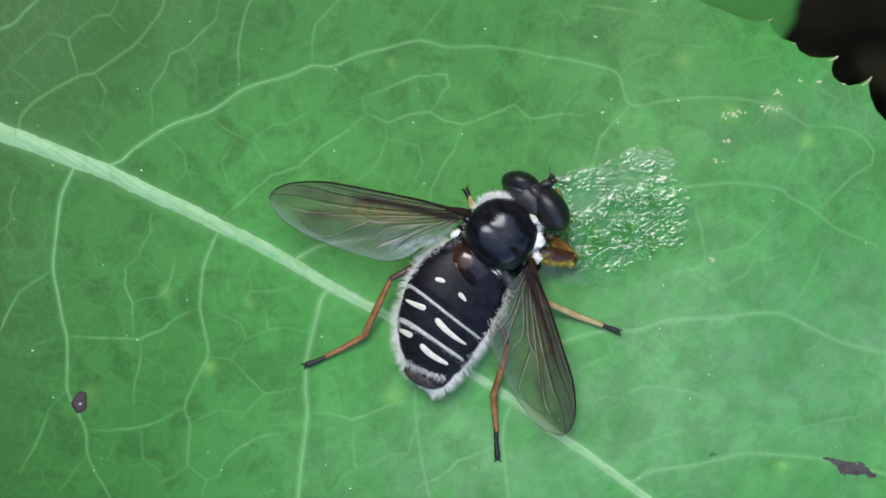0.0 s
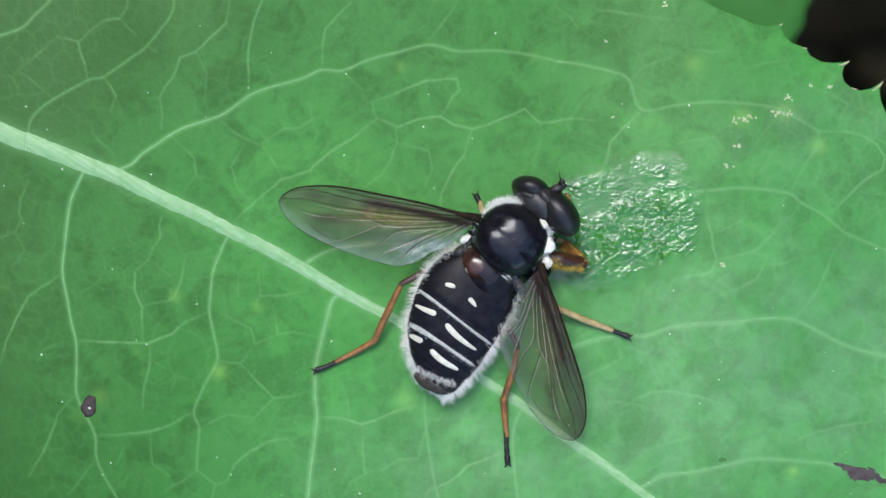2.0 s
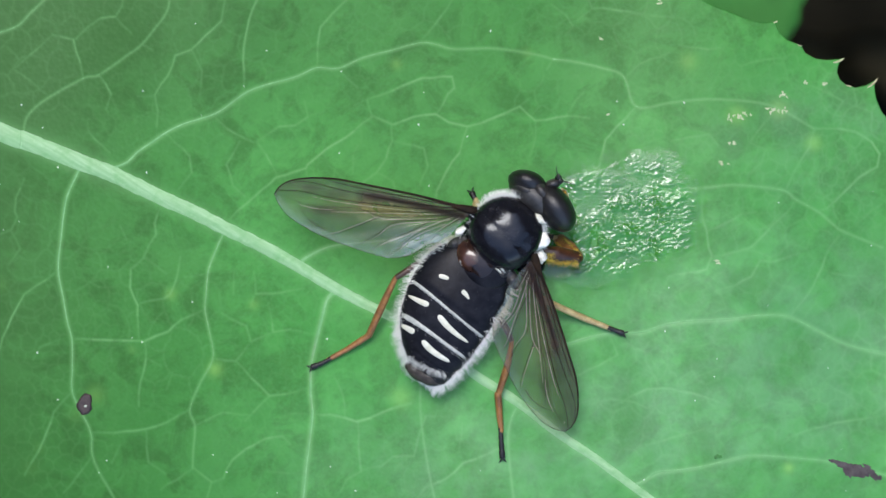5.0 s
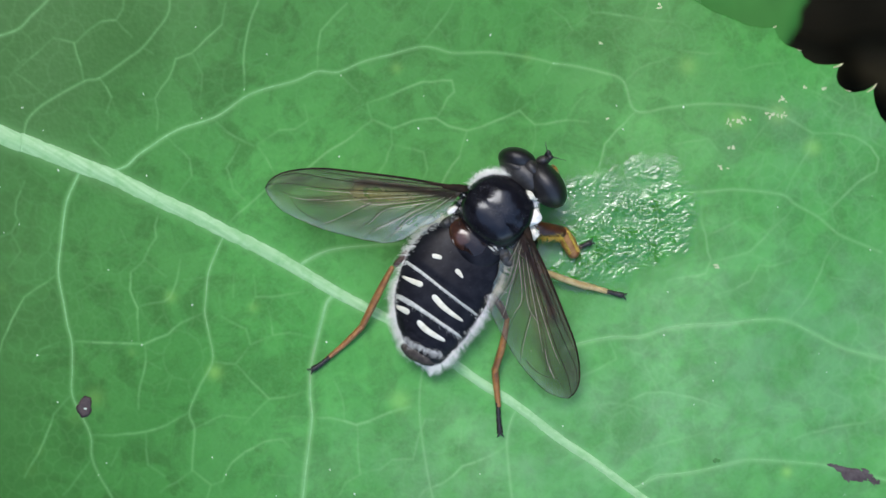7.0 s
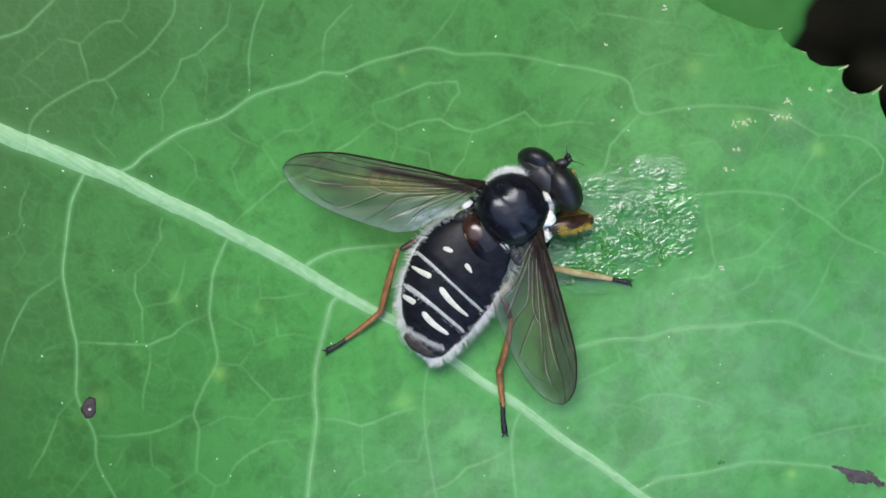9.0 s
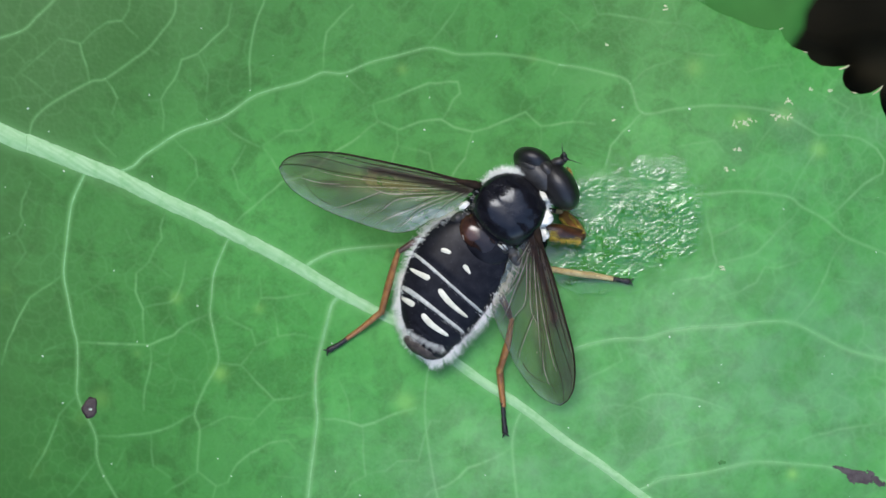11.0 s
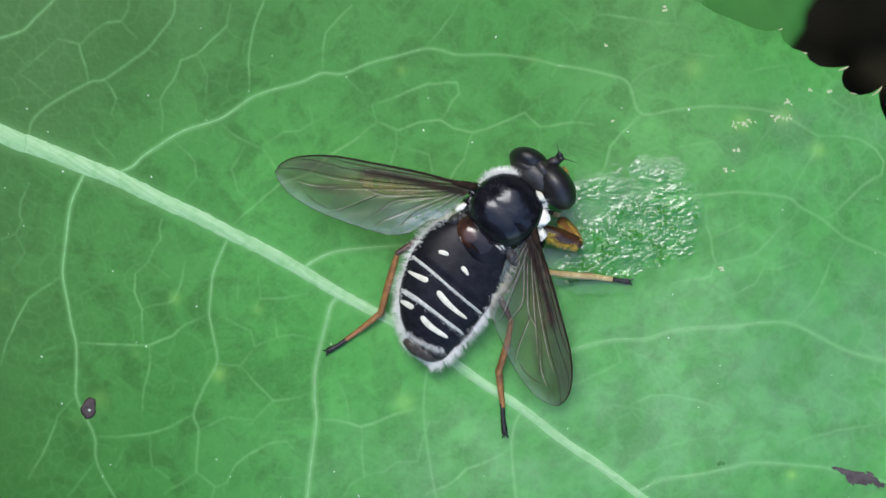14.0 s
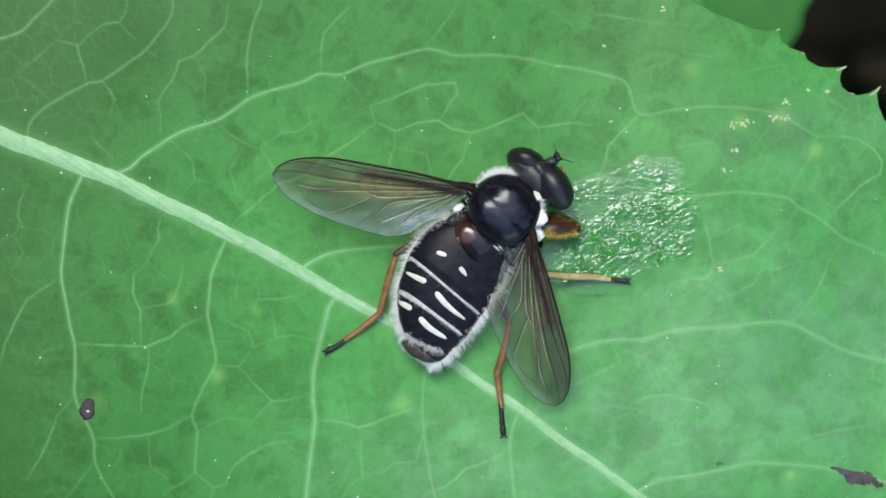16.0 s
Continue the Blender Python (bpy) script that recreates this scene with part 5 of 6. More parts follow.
# ------------------------------------------------ wings
LEAD = [(0, 4), (45, 10), (95, 18), (179, 27), (252, 33), (310, 26), (338, 12), (348, -4)]
TRAIL = [(0, -6), (14, -24), (31, -45), (53, -62), (70, -68), (99, -90), (139, -98), (199, -87), (259, -71), (314, -46), (338, -24), (348, -6)]
WING_LINES = [
    [(0, 2), (95, 11), (179, 18), (230, 24), (268, 31)],
    [(4, 0), (60, 1), (130, 4), (220, 12), (290, 22), (326, 16)],
    [(6, -1), (60, -5), (150, -6), (240, -3), (300, 4), (343, 2)],
    [(8, -3), (70, -10), (160, -17), (250, -24), (285, -30)],
    [(8, -5), (50, -14), (120, -24), (158, -26), (200, -16), (265, -20), (300, -16), (326, -8)],
    [(158, -26), (168, -33), (225, -62), (252, -70)],
    [(168, -33), (172, -24), (180, -14)],
    [(10, -8), (50, -20), (130, -34), (160, -58), (196, -84)],
    [(252, -60), (272, -52), (292, -36), (306, -12)],
    [(10, -10), (40, -24), (90, -50), (118, -78), (135, -94)],
    [(10, -12), (30, -26), (50, -42), (66, -62)],
    [(60, -20), (100, -46), (150, -72), (168, -90)]]


class WingPlan:
    def __init__(self, base, along, lead, length, z0, z1, droop):
        self.b, self.u, self.n, self.k, self.z0, self.z1, self.droop = base, along, lead, length, z0, z1, droop

    def at(self, u, n, lift=0.0):
        x = self.b[0] + self.u[0] * u * self.k + self.n[0] * n
        y = self.b[1] + self.u[1] * u * self.k + self.n[1] * n
        f = u / 348
        z = self.z0 + (self.z1 - self.z0) * f + self.droop * (n / 100) + 0.022 * math.sin(n * 0.16 + 1.2) * min(1, f * 3) + 0.12 * math.sin(f * 3.1) + lift
        z += 0.045 * math.sin(52 * math.atan2(n, u + 14)) * min(1, u / 60) * math.exp(-((u - 90) / 110) ** 2) / (1 + math.exp((n + 22) / 8))
        return F(x, y, z)


def build_wing(plan, label, smoke=0.0):
    rows, brown, haze_sheen, amber, sky_pale = [], [], [], [], []
    bm = bmesh.new()
    lead, trail = spline(LEAD, 160), spline(TRAIL, 160)
    nu, nn = 90, 30
    for i in range(nu + 1):
        u = 348 * (1 - (1 - i / nu) ** 1.3) if i < nu else 347.9
        hi = np.interp(u, lead[:, 0], lead[:, 1])
        lo = np.interp(u, trail[:, 0], trail[:, 1])
        row = []
        for j in range(nn + 1):
            g = j / nn
            n = lo + (hi - lo) * g
            row.append(bm.verts.new(plan.at(u, n)))
            d = hi - n
            b = 0.42 * math.exp(-(d / 22.0) ** 2) * (0.6 + 0.4 * u / 348)
            b = max(b, 0.97 * math.exp(-((d - 18) / 10) ** 2) / (1 + math.exp((u - 205) / 14)))
            b = max(b, 0.97 * math.exp(-((u - 172) / 36) ** 2 - ((n - 7) / 12) ** 2))
            b = max(b, 0.62 * math.exp(-((u - 188) / 17) ** 2 - ((n + 6) / 10) ** 2))
            b = max(b, 0.62 * math.exp(-((u - 285) / 46) ** 2 - ((n - 12) / 16) ** 2))
            b = max(b, 0.50 * math.exp(-((u - 250) / 70) ** 2 - ((n - 8) / 14) ** 2))
            b = max(b, 0.60 * math.exp(-((u - 255) / 40) ** 2 - ((n + 26) / 9) ** 2))
            b = max(b, 0.85 * math.exp(-(u / 60) ** 2 - ((n - 2) / 22) ** 2))
            b = max(b, 0.40 * math.exp(-((u - 120) / 70) ** 2 - ((n + 12) / 14) ** 2))
            amber.append((0.5 if smoke else 1.0) * (1.0 - math.exp(-((d - 17.5) / 9) ** 2)) * math.exp(-((u - 140) / 105) ** 2 - ((n + 14) / 21) ** 2))
            b = max(b, 0.50 * math.exp(-((u - 300) / 45) ** 2 - ((hi - n - 14) / 24) ** 2))
            if smoke:
                b = max(b, 0.80 * math.exp(-((d - 4) / 26.0) ** 2) * (1 - u / 700), 0.8 * math.exp(-(u / 90) ** 2 - ((n - 2) / 30) ** 2))
            if smoke:
                b *= 1 - 0.35 * math.exp(-((u - 270) / 80) ** 2) * (1 if d > 14 else 0.4)
            brown.append(min(1.0, b + smoke + 0.06 + (0.06 + 0.03 * math.sin(n * 0.62)) / (1 + math.exp(-(n + 26) / 5))))
            # pale bluish sky reflection put into the colour of lobes and trailing edge
            lobe = math.exp(-((u - 70) / 75) ** 2 - ((n + 66) / 26) ** 2)
            rim = math.exp(-((n - lo) / 16) ** 2)
            sky_pale.append(min(1.0, lobe + rim + 0.25 * math.exp(-((u - 150) / 90) ** 2 - ((n + 55) / 25) ** 2)))
            haze_sheen.append(min(0.8, (0.34 if smoke else 0.26) * max(0.0, brown[-1] - 0.35) + (0.05 if smoke else 0.075) + 0.22 * amber[-1] + (0.07 if smoke else 0.22) * lobe + (0.07 if smoke else 0.12) * rim))
        rows.append(row)
    for a, b in zip(rows, rows[1:]):
        for j in range(nn):
            bm.faces.new((a[j], b[j], b[j + 1], a[j + 1]))
    bmesh.ops.recalc_face_normals(bm, faces=bm.faces)
    wing = part("wing", bm, M["membrane"], fly, label)
    wing.data.attributes.new("brown", "FLOAT", "POINT").data.foreach_set("value", brown)
    wing.data.attributes.new("haze_sheen", "FLOAT", "POINT").data.foreach_set("value", haze_sheen)
    wing.data.attributes.new("sky_pale", "FLOAT", "POINT").data.foreach_set("value", sky_pale)
    wing.data.attributes.new("amber", "FLOAT", "POINT").data.foreach_set("value", amber)
    edge = [(u, n) for u, n in lead[::8]]
    bm = tube(bmesh.new(), [plan.at(u, n - 1.0, 0.0) for u, n in edge], [(0.070 - 0.052 * i / len(edge)) * 1e-3 for i in range(len(edge))], 8)
    part("wing_vein", bm, M["wing_vein"], wing, "stout dark front vein")
    rim = [(u, n) for u, n in trail[40::5]]
    bm = tube(bmesh.new(), [plan.at(u, n + 0.4, 0.0) for u, n in rim], [0.012e-3] * len(rim), 5)
    part("wing_vein", bm, M["wing_vein"], wing)
    for k_, line in enumerate(WING_LINES):
        pts = spline(line, 26)
        r0 = 0.028e-3 if k_ < 3 else 0.017e-3
        bm = tube(bmesh.new(), [plan.at(u, n, 0.012) for u, n in pts], [r0 * (1 - 0.6 * i / 26) for i in range(27)], 6)
        part("wing_vein", bm, M["wing_vein"], wing)
    # pale tubes stand in for the highlights along the membrane folds
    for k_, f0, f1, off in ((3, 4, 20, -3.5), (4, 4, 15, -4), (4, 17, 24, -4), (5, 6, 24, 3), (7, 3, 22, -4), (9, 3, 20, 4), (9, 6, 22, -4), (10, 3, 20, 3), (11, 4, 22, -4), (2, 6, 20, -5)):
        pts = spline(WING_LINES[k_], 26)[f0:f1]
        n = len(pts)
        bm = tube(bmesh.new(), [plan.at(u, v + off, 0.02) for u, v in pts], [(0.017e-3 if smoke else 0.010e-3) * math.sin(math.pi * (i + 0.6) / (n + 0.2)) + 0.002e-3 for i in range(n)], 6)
        part("wing_fold", bm, M["wing_fold"], wing, "pale streak put in as the highlight on a membrane fold")
    bm = bmesh.new()
    tube(bm, [plan.at(-12, 2), plan.at(0, 1), plan.at(14, 3), plan.at(34, 5)], [5 * S, 7.5 * S, 6 * S, 2.5 * S], 12, 0.7)
    part("wing_hinge", bm, M["wing_vein"], wing)
    return wing


LEFT_WING = WingPlan((838, 383), (-0.995, -0.0955), (0.0955, -0.995), 1.0, 3.35, 2.9, 0.5)
RIGHT_WING = WingPlan((956, 474), (0.198, 0.980), (0.980, -0.198), 0.885, 3.2, 1.1, 0.45)


# ------------------------------------------------ legs
def limb(name, pts, radii, mat, label="", flat=1.0):
    """A jointed rod through plan points (x, y, mm)."""
    line = spline(pts, 6 * len(pts))
    rr = np.interp(np.linspace(0, 1, len(line)), np.linspace(0, 1, len(radii)), radii)
    ends = [F(p[0], p[1], p[2] + float(lie(p[0], p[1])) * 1e3) for p in line]
    d0, d1 = (ends[0] - ends[1]).normalized(), (ends[-1] - ends[-2]).normalized()
    ends = [ends[0] + d0 * rr[0] * 0.7 * S, ends[0] + d0 * rr[0] * 0.4 * S, *ends, ends[-1] + d1 * rr[-1] * 0.4 * S, ends[-1] + d1 * rr[-1] * 0.7 * S]
    bm = tube(bmesh.new(), ends, [q * S for q in (rr[0] * 0.45, rr[0] * 0.85, *rr, rr[-1] * 0.85, rr[-1] * 0.45)], 12, flat)
    r = random.Random(len(name) + int(pts[0][0]))
    roots = []
    for i in range(1, len(line) - 1):
        for _ in range(7):
            d = Vector((r.gauss(0, 1), r.gauss(0, 1), r.gauss(0, 1))).normalized()
            roots.append((F(*line[i]) + d * rr[i] * S * 0.9, d, Vector(F(*line[-1]) - F(*line[0])).normalized()))
    hairs(bm, roots, r, 0.07e-3, 0.005e-3, 0.6, 0.2)
    return part(name, bm, M[mat], fly, label)


def claw(parent, x, y, z, turn):
    """Two small claws and a pad at the end of a foot."""
    bm = bmesh.new()
    for sgn in (-1, 1):
        a = radians(turn + 40 * sgn)
        tube(bm, [F(x, y, z + 0.05), F(x + 6 * math.cos(a), y - 6 * math.sin(a), z + 0.06), F(x + 10 * math.cos(a), y - 10 * math.sin(a), z - 0.02)], [0.05e-3, 0.04e-3, 0.01e-3], 6)
    part("claw", bm, M["leg_black"], parent, "dark foot claws")


LEGS = {}


def build_legs():
    a = LEGS
    a["hl_femur"] = limb("femur", [(766, 468, 1.5), (735, 485, 1.9), (708, 499, 1.9)], [6, 6, 5], "leg_brown", "brown hind femur")
    a["hl_tibia"] = limb("tibia", [(709, 497, 1.9), (690, 535, 1.4), (660, 600, 0.55)], [4.2, 5.6, 6.6, 5.8], "leg_orange", "orange-brown hind tibia")
    t = a["hl_tarsus"] = limb("tarsus", [(661, 599, 0.55), (625, 620, 0.32), (585, 640, 0.22)], [5.6, 5.4, 4.6, 4.0], "leg_orange", "orange and black hind foot")
    foot(t, [(592, 637, 0.24), (575, 645, 0.2), (557, 651, 0.15)], 205)
    a["hr_femur"] = limb("femur", [(885, 560, 1.6), (905, 590, 1.9), (914, 612, 1.8)], [6, 6, 5], "leg_brown", "brown hind femur")
    a["hr_tibia"] = limb("tibia", [(914, 611, 1.8), (905, 655, 1.2), (889, 703, 0.5)], [4.2, 5.6, 6.6, 5.6], "leg_orange", "orange-brown hind tibia")
    t = a["hr_tarsus"] = limb("tarsus", [(889, 702, 0.5), (891, 735, 0.3), (894, 768, 0.22)], [6.4, 6.2, 5.2, 4.6], "leg_orange", "orange and black hind foot")
    foot(t, [(893, 760, 0.24), (894, 790, 0.2), (896, 816, 0.15)], -85)
    a["mr_femur"] = limb("femur", [(925, 480, 1.6), (948, 505, 1.7), (966, 533, 1.4)], [6, 6, 5], "leg_brown", "brown middle femur")
    a["mr_tibia"] = limb("tibia", [(965, 532, 1.4), (1000, 549, 0.9), (1042, 567, 0.4)], [5, 6, 6], "leg_tan", "straw-coloured middle tibia")
    t = a["mr_tarsus"] = limb("tarsus", [(1041, 566, 0.4), (1065, 575, 0.28), (1088, 584, 0.22)], [6, 5, 4.5], "leg_tan", "straw and black middle foot")
    foot(t, [(1083, 582, 0.24), (1096, 587, 0.2), (1110, 592, 0.15)], -20)
    a["fl_tibia"] = limb("tibia", [(872, 395, 1.6), (858, 378, 1.0), (851, 368, 0.5)], [6, 6, 5.5], "leg_tan", "yellowish front tibia")
    t = a["fl_tarsus"] = limb("tarsus", [(852, 370, 0.5), (849, 362, 0.3), (847, 355, 0.22)], [5.5, 5, 5], "leg_tan", "dark front foot")
    foot(t, [(849, 362, 0.28), (845, 352, 0.2), (841, 343, 0.15)], 115)
    f = a["fr_femur"] = limb("femur", [(935, 449, 1.7), (980, 454, 1.6), (1018, 459, 1.2)], [10, 14, 11], "femur_dark", "dark brown pollen-dusted front femur", 0.8)
    r = random.Random(9)
    bm = bmesh.new()
    roots = []
    for _ in range(760):
        u = r.random()
        roots.append((F(962 + 56 * u, 464 + 4 * u + r.gauss(0, 3.5), 1.6 - 0.4 * u + r.uniform(-0.1, 0.2)), Vector((0.1, -0.8, 0.3)), Vector((0.7, -0.3, 0))))
    for _ in range(130):
        u = r.random()
        roots.append((F(966 + r.gauss(0, 6), 452 + 14 * u, 2.0), Vector((0.8, -0.5, 0.5)), Vector((0.7, -0.3, 0))))
    hairs(bm, roots, r, 0.17e-3, 0.010e-3, 0.3, 0.45)
    part("pollen_hair", bm, M["pollen"], f, "yellow pollen-laden hair")["kind"] = "stuff"
    a["fr_tibia"] = limb("tibia", [(1018, 458, 1.2), (1038, 452, 0.8), (1060, 446, 0.4)], [10, 14, 11], "tibia_amber", "amber translucent front tibia", 0.6)
    bm = bmesh.new()
    roots = []
    for _ in range(420):
        u = r.random()
        d = Vector((r.gauss(0, 0.5), r.choice((-1, 1)) * 0.9, r.uniform(0.0, 0.8))).normalized()
        roots.append((F(1020 + 38 * u, 457 - 11 * u - 8 * d.y, 1.25 - 0.7 * u + 0.15 * d.z), d, Vector((0.8, 0.2, 0))))
    hairs(bm, roots, r, 0.15e-3, 0.010e-3, 0.35, 0.4)
    part("pollen_hair", bm, M["pollen"], a["fr_tibia"], "yellow pollen-laden hair")["kind"] = "stuff"
    a["fr_tarsus"] = limb("tarsus", [(1059, 446, 0.4), (1068, 444, 0.3), (1076, 442, 0.25)], [5, 4.5, 4], "leg_tan", "dark front foot")
    foot(a["fr_tarsus"], [(1068, 444, 0.3), (1082, 441, 0.22), (1093, 439, 0.15)], 10)


def foot(parent, pts, turn):
    line = spline(pts, 14)
    rr = [3.9 + 0.6 * math.sin(i * 1.8) + 1.9 * (i / 14) ** 3 for i in range(15)]
    bm = tube(bmesh.new(), [F(*p) for p in line], [q * S for q in rr], 10, 0.7)
    part("toe", bm, M["leg_black"], parent, "black toe joints")
    claw(parent, *pts[-1], turn)


build_abdomen()
build_thorax()
build_head()
left_wing = build_wing(LEFT_WING, "smoky brown-veined wing spread from the thorax")
right_wing = build_wing(RIGHT_WING, "smoky brown-veined wing folded back", 0.01)
build_legs()


# ---------------------------------------------------------------- what moves
# seconds, drift right and down in plan units, turn clockwise in degrees
FLY_WAY = [(0.0, 0.3, -0.5, 0.25), (1.5, 0, 0, 0), (3.0, -0.5, -0.1, 0.1), (4.0, -0.9, -1.0, 0.1), (6.0, -3.5, -22.0, 5.0), (6.3, -5.0, -26.0, 5.5), (6.5, -5.0, -26.1, 5.5)]
FLY_WAY += [(6.6, -6.2, -28.5, 5.1), (6.7, -10.0, -32.6, 4.2), (6.8, -14.5, -44.8, 1.2), (7.0, -14.2, -53.0, 0.0), (7.1, -6.2, -58.0, 1.0), (7.5, -3.8, -61.4, 1.5), (8.0, 1.1, -54.1, 2.5),
            (8.5, 4.8, -67.5, 3.9), (9.0, 0.4, -60.3, 5.0), (11.5, -5.7, -59.7, 3.6), (12.5, -5.5, -60.0, 3.6), (13.0, -7.7, -60.4, 2.6), (14.0, -9.0, -59.6, 2.5), (15.0, -8.8, -59.9, 2.8), (16.0, -10.0, -59.6, 2.2)]


def turned(x, y, z, dx, dy, deg):
    """A shift on the leaf with a clockwise turn about the plan point (x, y, z)."""
    c = P(x, y, z)
    step = Vector((dx * S, -dy * S, 0)) * ((DIST - z * 1e-3) / DIST)
    return Matrix.Translation(c + step) @ pose(0, 0, 0, 0, 0, -deg) @ Matrix.Translation(-c)


def fly_at(t):
    ts = [r[0] for r in FLY_WAY]
    v = [float(np.interp(t, ts, [r[i] for r in FLY_WAY])) for i in (1, 2, 3)]
    return turned(FX, FY, 2.6, *v)


def rehome(ob, c):
    """Set the origin of a part at the joint c, a place in the space of the fly."""
    done = set()
    for piece in [ob] + list(ob.children_recursive):
        if piece.data and piece.data.name not in done:
            done.add(piece.data.name)
            piece.data.transform(Matrix.Translation(-c))


def swing(ob, ref_a, ref_b, z, rows):
    """Key a limb joint by joint: rows of seconds and the plan points of its two ends."""
    out = []
    c = P(*ref_a, z) - ORIGIN
    rehome(ob, c)
    a0 = math.atan2(ref_b[1] - ref_a[1], ref_b[0] - ref_a[0])
    for t, ax, ay, bx, by in rows:
        deg = math.degrees(math.atan2(by - ay, bx - ax) - a0)
        deg = (deg + 180) % 360 - 180
        g = turned(ref_a[0], ref_a[1], z, ax - ref_a[0], ay - ref_a[1], deg) @ Matrix.Translation(ORIGIN)
        base = fly_at(t) @ Matrix.Translation(ORIGIN)
        out.append((t, base.inverted() @ g @ Matrix.Translation(c)))
    walk(ob, out)


def chain(names, z, ref, rows):
    """Key the joints of a leg together: ref and each row hold hip, joints and foot."""
    for i, name in enumerate(names):
        a, b = ref[i], ref[i + 1]
        swing(LEGS[name], a, b, z[i], [(t, *pts[i], *pts[i + 1]) for t, pts in rows])


def with_fly(t, p):
    c = complex(*p) - complex(FX, FY)
    ts = [r[0] for r in FLY_WAY]
    dx, dy, deg = (float(np.interp(t, ts, [r[i] for r in FLY_WAY])) for i in (1, 2, 3))
    c = c * complex(math.cos(radians(deg)), math.sin(radians(deg))) + complex(FX + dx, FY + dy)
    return c.real, c.imag


def wing_swing(ob, base, z, rows):
    c = F(*base, z)
    rehome(ob, c)
    rows = [(*row, 0.0)[:3] for row in rows]
    walk(ob, [(t, Matrix.Translation(c + Vector((-0.198, 0.980, 0)) * slip * S) @ pose(0, 0, 0, 0, 0, -deg)) for t, deg, slip in rows])


def motions():
    walk(fly, [(r[0], fly_at(r[0]) @ Matrix.Translation(ORIGIN)) for r in FLY_WAY])
    wing_swing(left_wing, (838, 383), 3.3, LEFT_SWING)
    wing_swing(right_wing, (956, 474), 3.2, RIGHT_SWING)
    T_BODY = (0.0, 4.0, 6.0, 6.3, 6.5, 6.6, 6.7, 6.8, 6.9, 7.0, 7.1, 7.2, 7.3, 7.5, 8.0, 8.5, 9.0, 11.5, 12.5, 14.0, 16.0)

    def hip_rows(hip, table):
        """Joint points between hip and foot from a short table; the hip goes with the body."""
        ts = [row[0] for row in table]
        rows = []
        for t in T_BODY:
            pts = [with_fly(t, hip)]
            for i in range(len(table[0][1])):
                pts.append(tuple(float(np.interp(t, ts, [row[1][i][c] for row in table])) for c in (0, 1)))
            rows.append((t, pts))
        return rows

    hl = [(766, 468), (708, 498), (660, 600), (556, 652)]
    chain(("hl_femur", "hl_tibia", "hl_tarsus"), (1.9, 1.2, 0.5), hl, hip_rows(hl[0], [
        (0.0, hl[1:]), (4.0, hl[1:]), (6.3, ((703, 482), (656, 588), (556, 652))), (6.6, ((702, 480), (654, 585), (557, 652))), (7.0, ((700, 470), (647, 575), (559, 651))), (7.1, ((700, 455), (652, 565), (559, 651))),
        (7.2, ((700, 442), (664, 553), (571, 628))), (7.5, ((701, 438), (671, 547), (579, 614))), (16.0, ((703, 438), (673, 546), (580, 613)))]))
    hr = [(885, 560), (914, 612), (889, 703), (896, 818)]
    chain(("hr_femur", "hr_tibia", "hr_tarsus"), (1.9, 1.2, 0.5), hr, hip_rows(hr[0], [
        (0.0, hr[1:]), (4.0, hr[1:]), (6.3, ((910, 596), (886, 693), (896, 818))), (6.7, ((908, 588), (885, 688), (896, 818))), (6.8, ((906, 562), (884, 650), (893, 765))), (7.5, ((904, 558), (883, 646), (893, 765))),
        (16.0, ((904, 560), (882, 646), (894, 766)))]))
    mr = [(925, 480), (966, 533), (1042, 567), (1110, 592)]
    chain(("mr_femur", "mr_tibia", "mr_tarsus"), (1.6, 1.0, 0.4), mr, hip_rows(mr[0], [
        (0.0, mr[1:]), (4.0, mr[1:]), (6.9, ((968, 525), (1042, 565), (1109, 592))), (7.0, ((966, 474), (1040, 500), (1112, 518))), (7.1, ((966, 462), (1040, 480), (1112, 496))), (7.5, ((966, 462), (1040, 478), (1112, 492))), (16.0, ((966, 476), (1040, 480), (1109, 487)))]))
    fl = [(872, 395), (851, 369), (841, 343)]
    chain(("fl_tibia", "fl_tarsus"), (1.0, 0.3), fl, hip_rows(fl[0], [
        (0.0, fl[1:]), (6.6, ((851, 369), (841, 343))), (6.8, ((862, 352), (880, 345))), (7.0, ((866, 335), (893, 338))), (7.5, ((880, 340), (905, 345))), (16.0, ((880, 340), (905, 345)))]))
    for name, i, z in (("fr_femur", 0, 1.5), ("fr_tibia", 1, 0.8), ("fr_tarsus", 2, 0.3)):
        ref = [(960, 452), (1018, 459), (1060, 446), (1093, 439)]
        rows = []
        for t, *pts in FRONT_LEG:
            pts = [(pts[j], pts[j + 1]) for j in range(0, 6, 2)]
            pts = [with_fly(t, ref[0])] + pts
            rows.append((t, *pts[i], *pts[i + 1]))
        if i == 0:
            swing(LEGS[name], ref[1], ref[0], z, [(t, bx, by, ax, ay) for t, ax, ay, bx, by in rows])
        else:
            swing(LEGS[name], ref[i], ref[i + 1], z, rows)


LEFT_SWING = [(0.0, -0.5), (1.5, 0.0), (4.0, -0.4), (6.3, -3.8), (6.5, -4.0), (7.0, -4.4), (7.5, -5.5), (8.0, -5.1), (8.5, -6.0), (9.0, -5.1), (11.5, -3.4), (12.5, -3.6), (13.0, -2.5), (14.0, -3.0), (15.5, -4.0), (16.0, -3.2)]
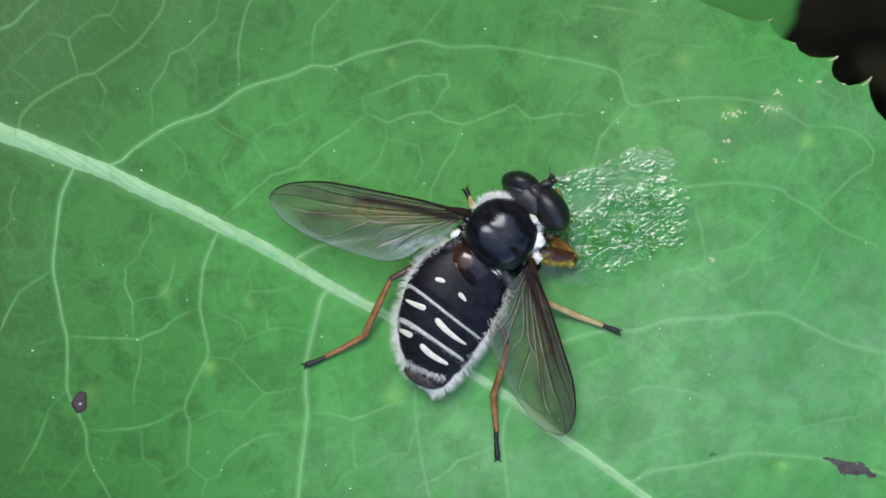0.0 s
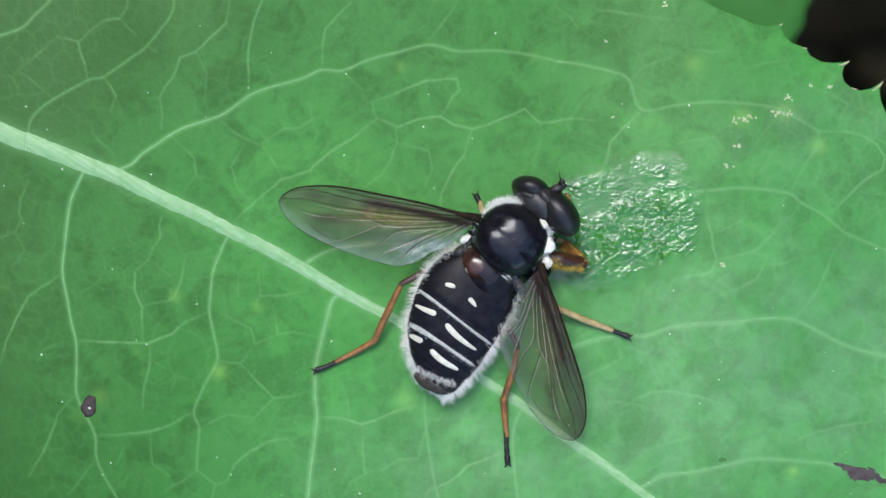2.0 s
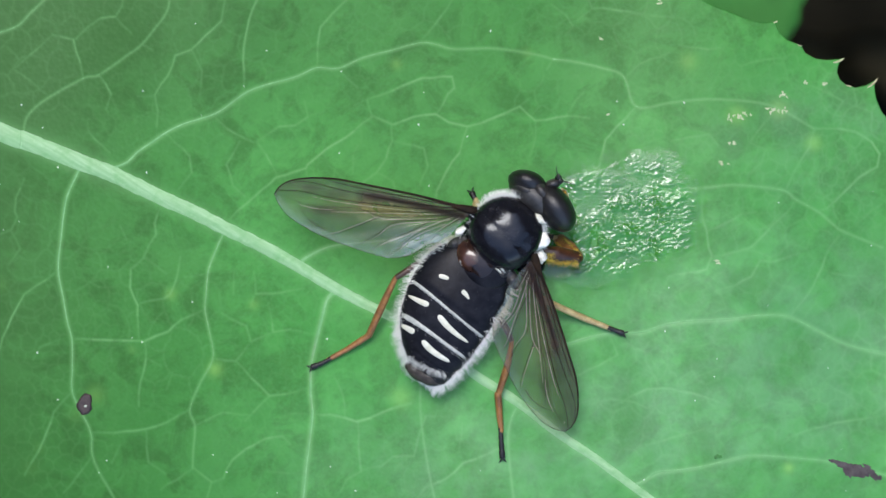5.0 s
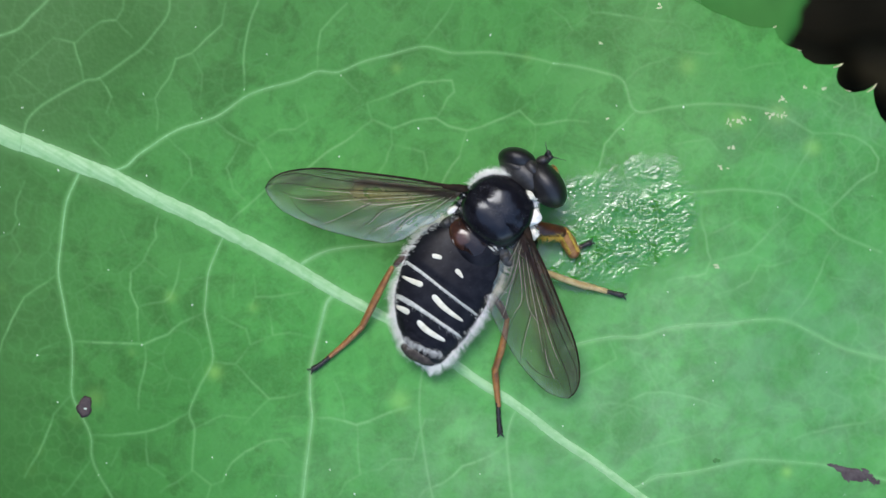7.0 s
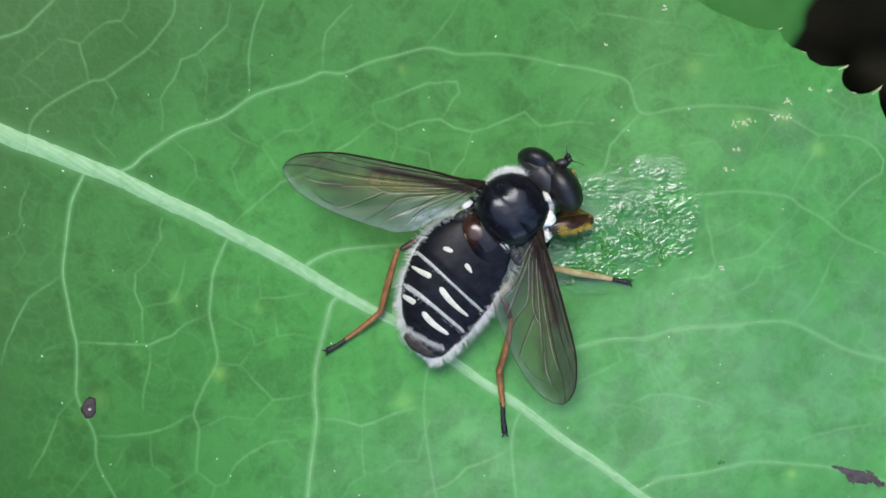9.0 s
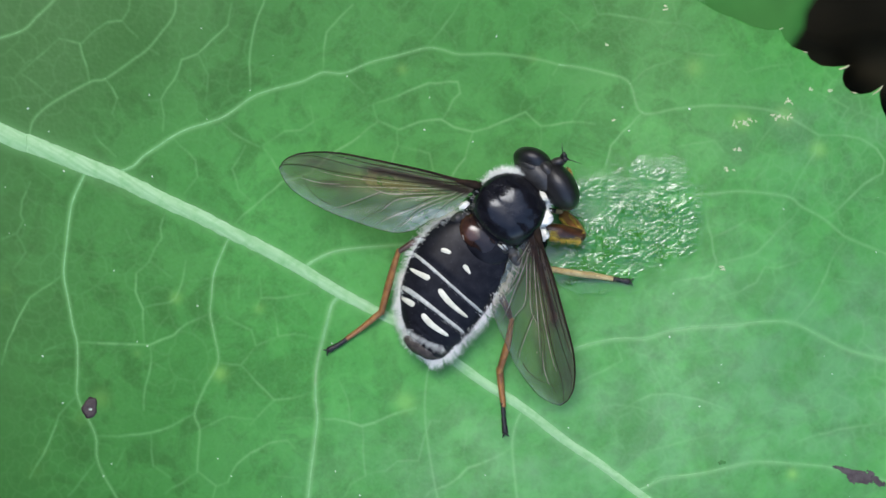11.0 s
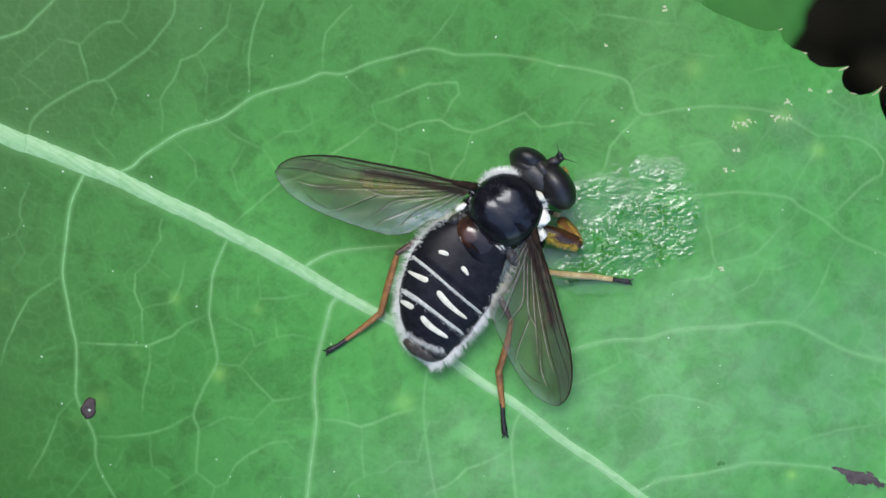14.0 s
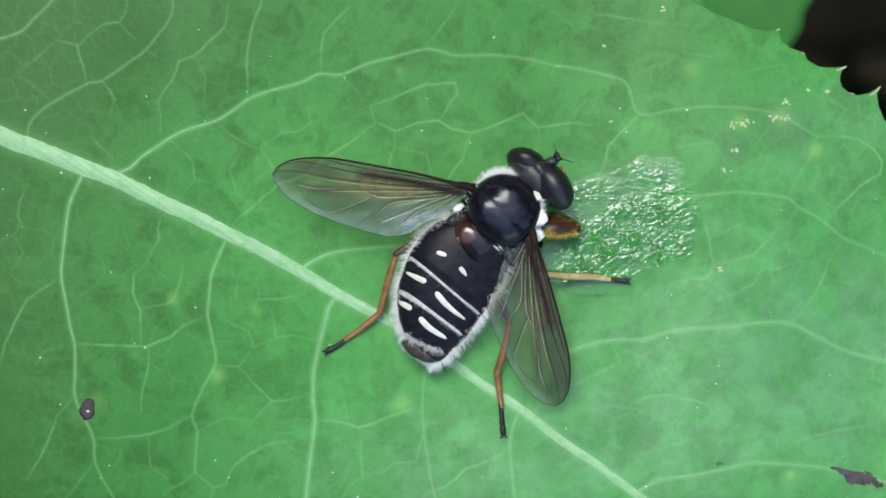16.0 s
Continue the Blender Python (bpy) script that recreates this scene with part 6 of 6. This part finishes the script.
RIGHT_SWING = [(0.0, 0.0), (4.0, 0.0), (6.3, -4.4, 22), (6.5, -4.6, 23), (7.0, -3.8, 20), (7.5, -4.2, 16), (8.0, -4.1, 21), (8.5, -3.8, 18), (9.0, -2.4, 17), (11.5, -1.4, 15), (12.5, -1.3, 16), (13.0, -0.6, 14), (14.0, 0.0, 14), (16.0, 0.3, 14)]
# front leg: seconds, then knee, shin end and toe
FRONT_LEG = [(0.0, 1030, 462, 991, 424, 978, 420), (0.8, 1030, 462, 991, 424, 978, 420), (1.0, 1030, 428, 993, 452, 978, 486), (1.2, 1034, 440, 995, 440, 985, 450), (1.5, 1042, 450, 1003, 424, 988, 420),
             (2.0, 1030, 462, 991, 424, 978, 420), (3.2, 1030, 462, 991, 424, 978, 420), (3.5, 1038, 416, 1000, 420, 985, 425), (3.7, 1036, 440, 998, 425, 985, 425), (4.0, 1030, 460, 991, 424, 978, 420)]
FRONT_LEG += [(5.6, 1028, 450, 1000, 420, 985, 415), (5.85, 1024, 441, 1026, 402, 1029, 375), (6.1, 1018, 432, 1045, 425, 1072, 422), (6.5, 1011, 428, 1045, 422, 1072, 421), (6.9, 1007, 412, 1034, 438, 1055, 430), (7.0, 1002, 405, 1022, 438, 1044, 428),
              (7.2, 1012, 392, 1052, 392, 1084, 387), (7.5, 1018, 387, 1052, 390, 1084, 386)]
FRONT_LEG += [(8.0, 1010, 405, 1056, 407, 1094, 410), (8.5, 1012, 397, 1050, 420, 1080, 434), (8.6, 1024, 410, 1056, 428, 1078, 440), (8.7, 1024, 404, 1060, 414, 1082, 424), (8.74, 1026, 396, 1052, 368, 1062, 350), (8.77, 1028, 390, 1012, 356, 1000, 342), (8.8, 1030, 385, 1000, 372, 985, 372), (9.0, 1041, 380, 1003, 368, 985, 372), (9.4, 1028, 405, 992, 368, 978, 366)]
FRONT_LEG += [(11.5, 1026, 410, 990, 366, 976, 364), (12.0, 1024, 416, 988, 370, 974, 366), (12.6, 1022, 424, 984, 376, 972, 370), (12.8, 1040, 388, 1002, 372, 985, 374), (13.0, 1010, 430, 980, 380, 970, 372), (13.3, 1038, 402, 998, 372, 980, 370),
              (13.5, 1024, 416, 988, 370, 974, 366), (14.5, 1022, 420, 986, 372, 972, 366), (15.0, 1022, 414, 986, 368, 972, 364), (15.5, 1032, 400, 990, 372, 975, 370), (16.0, 1022, 392, 984, 376, 970, 376)]

motions()
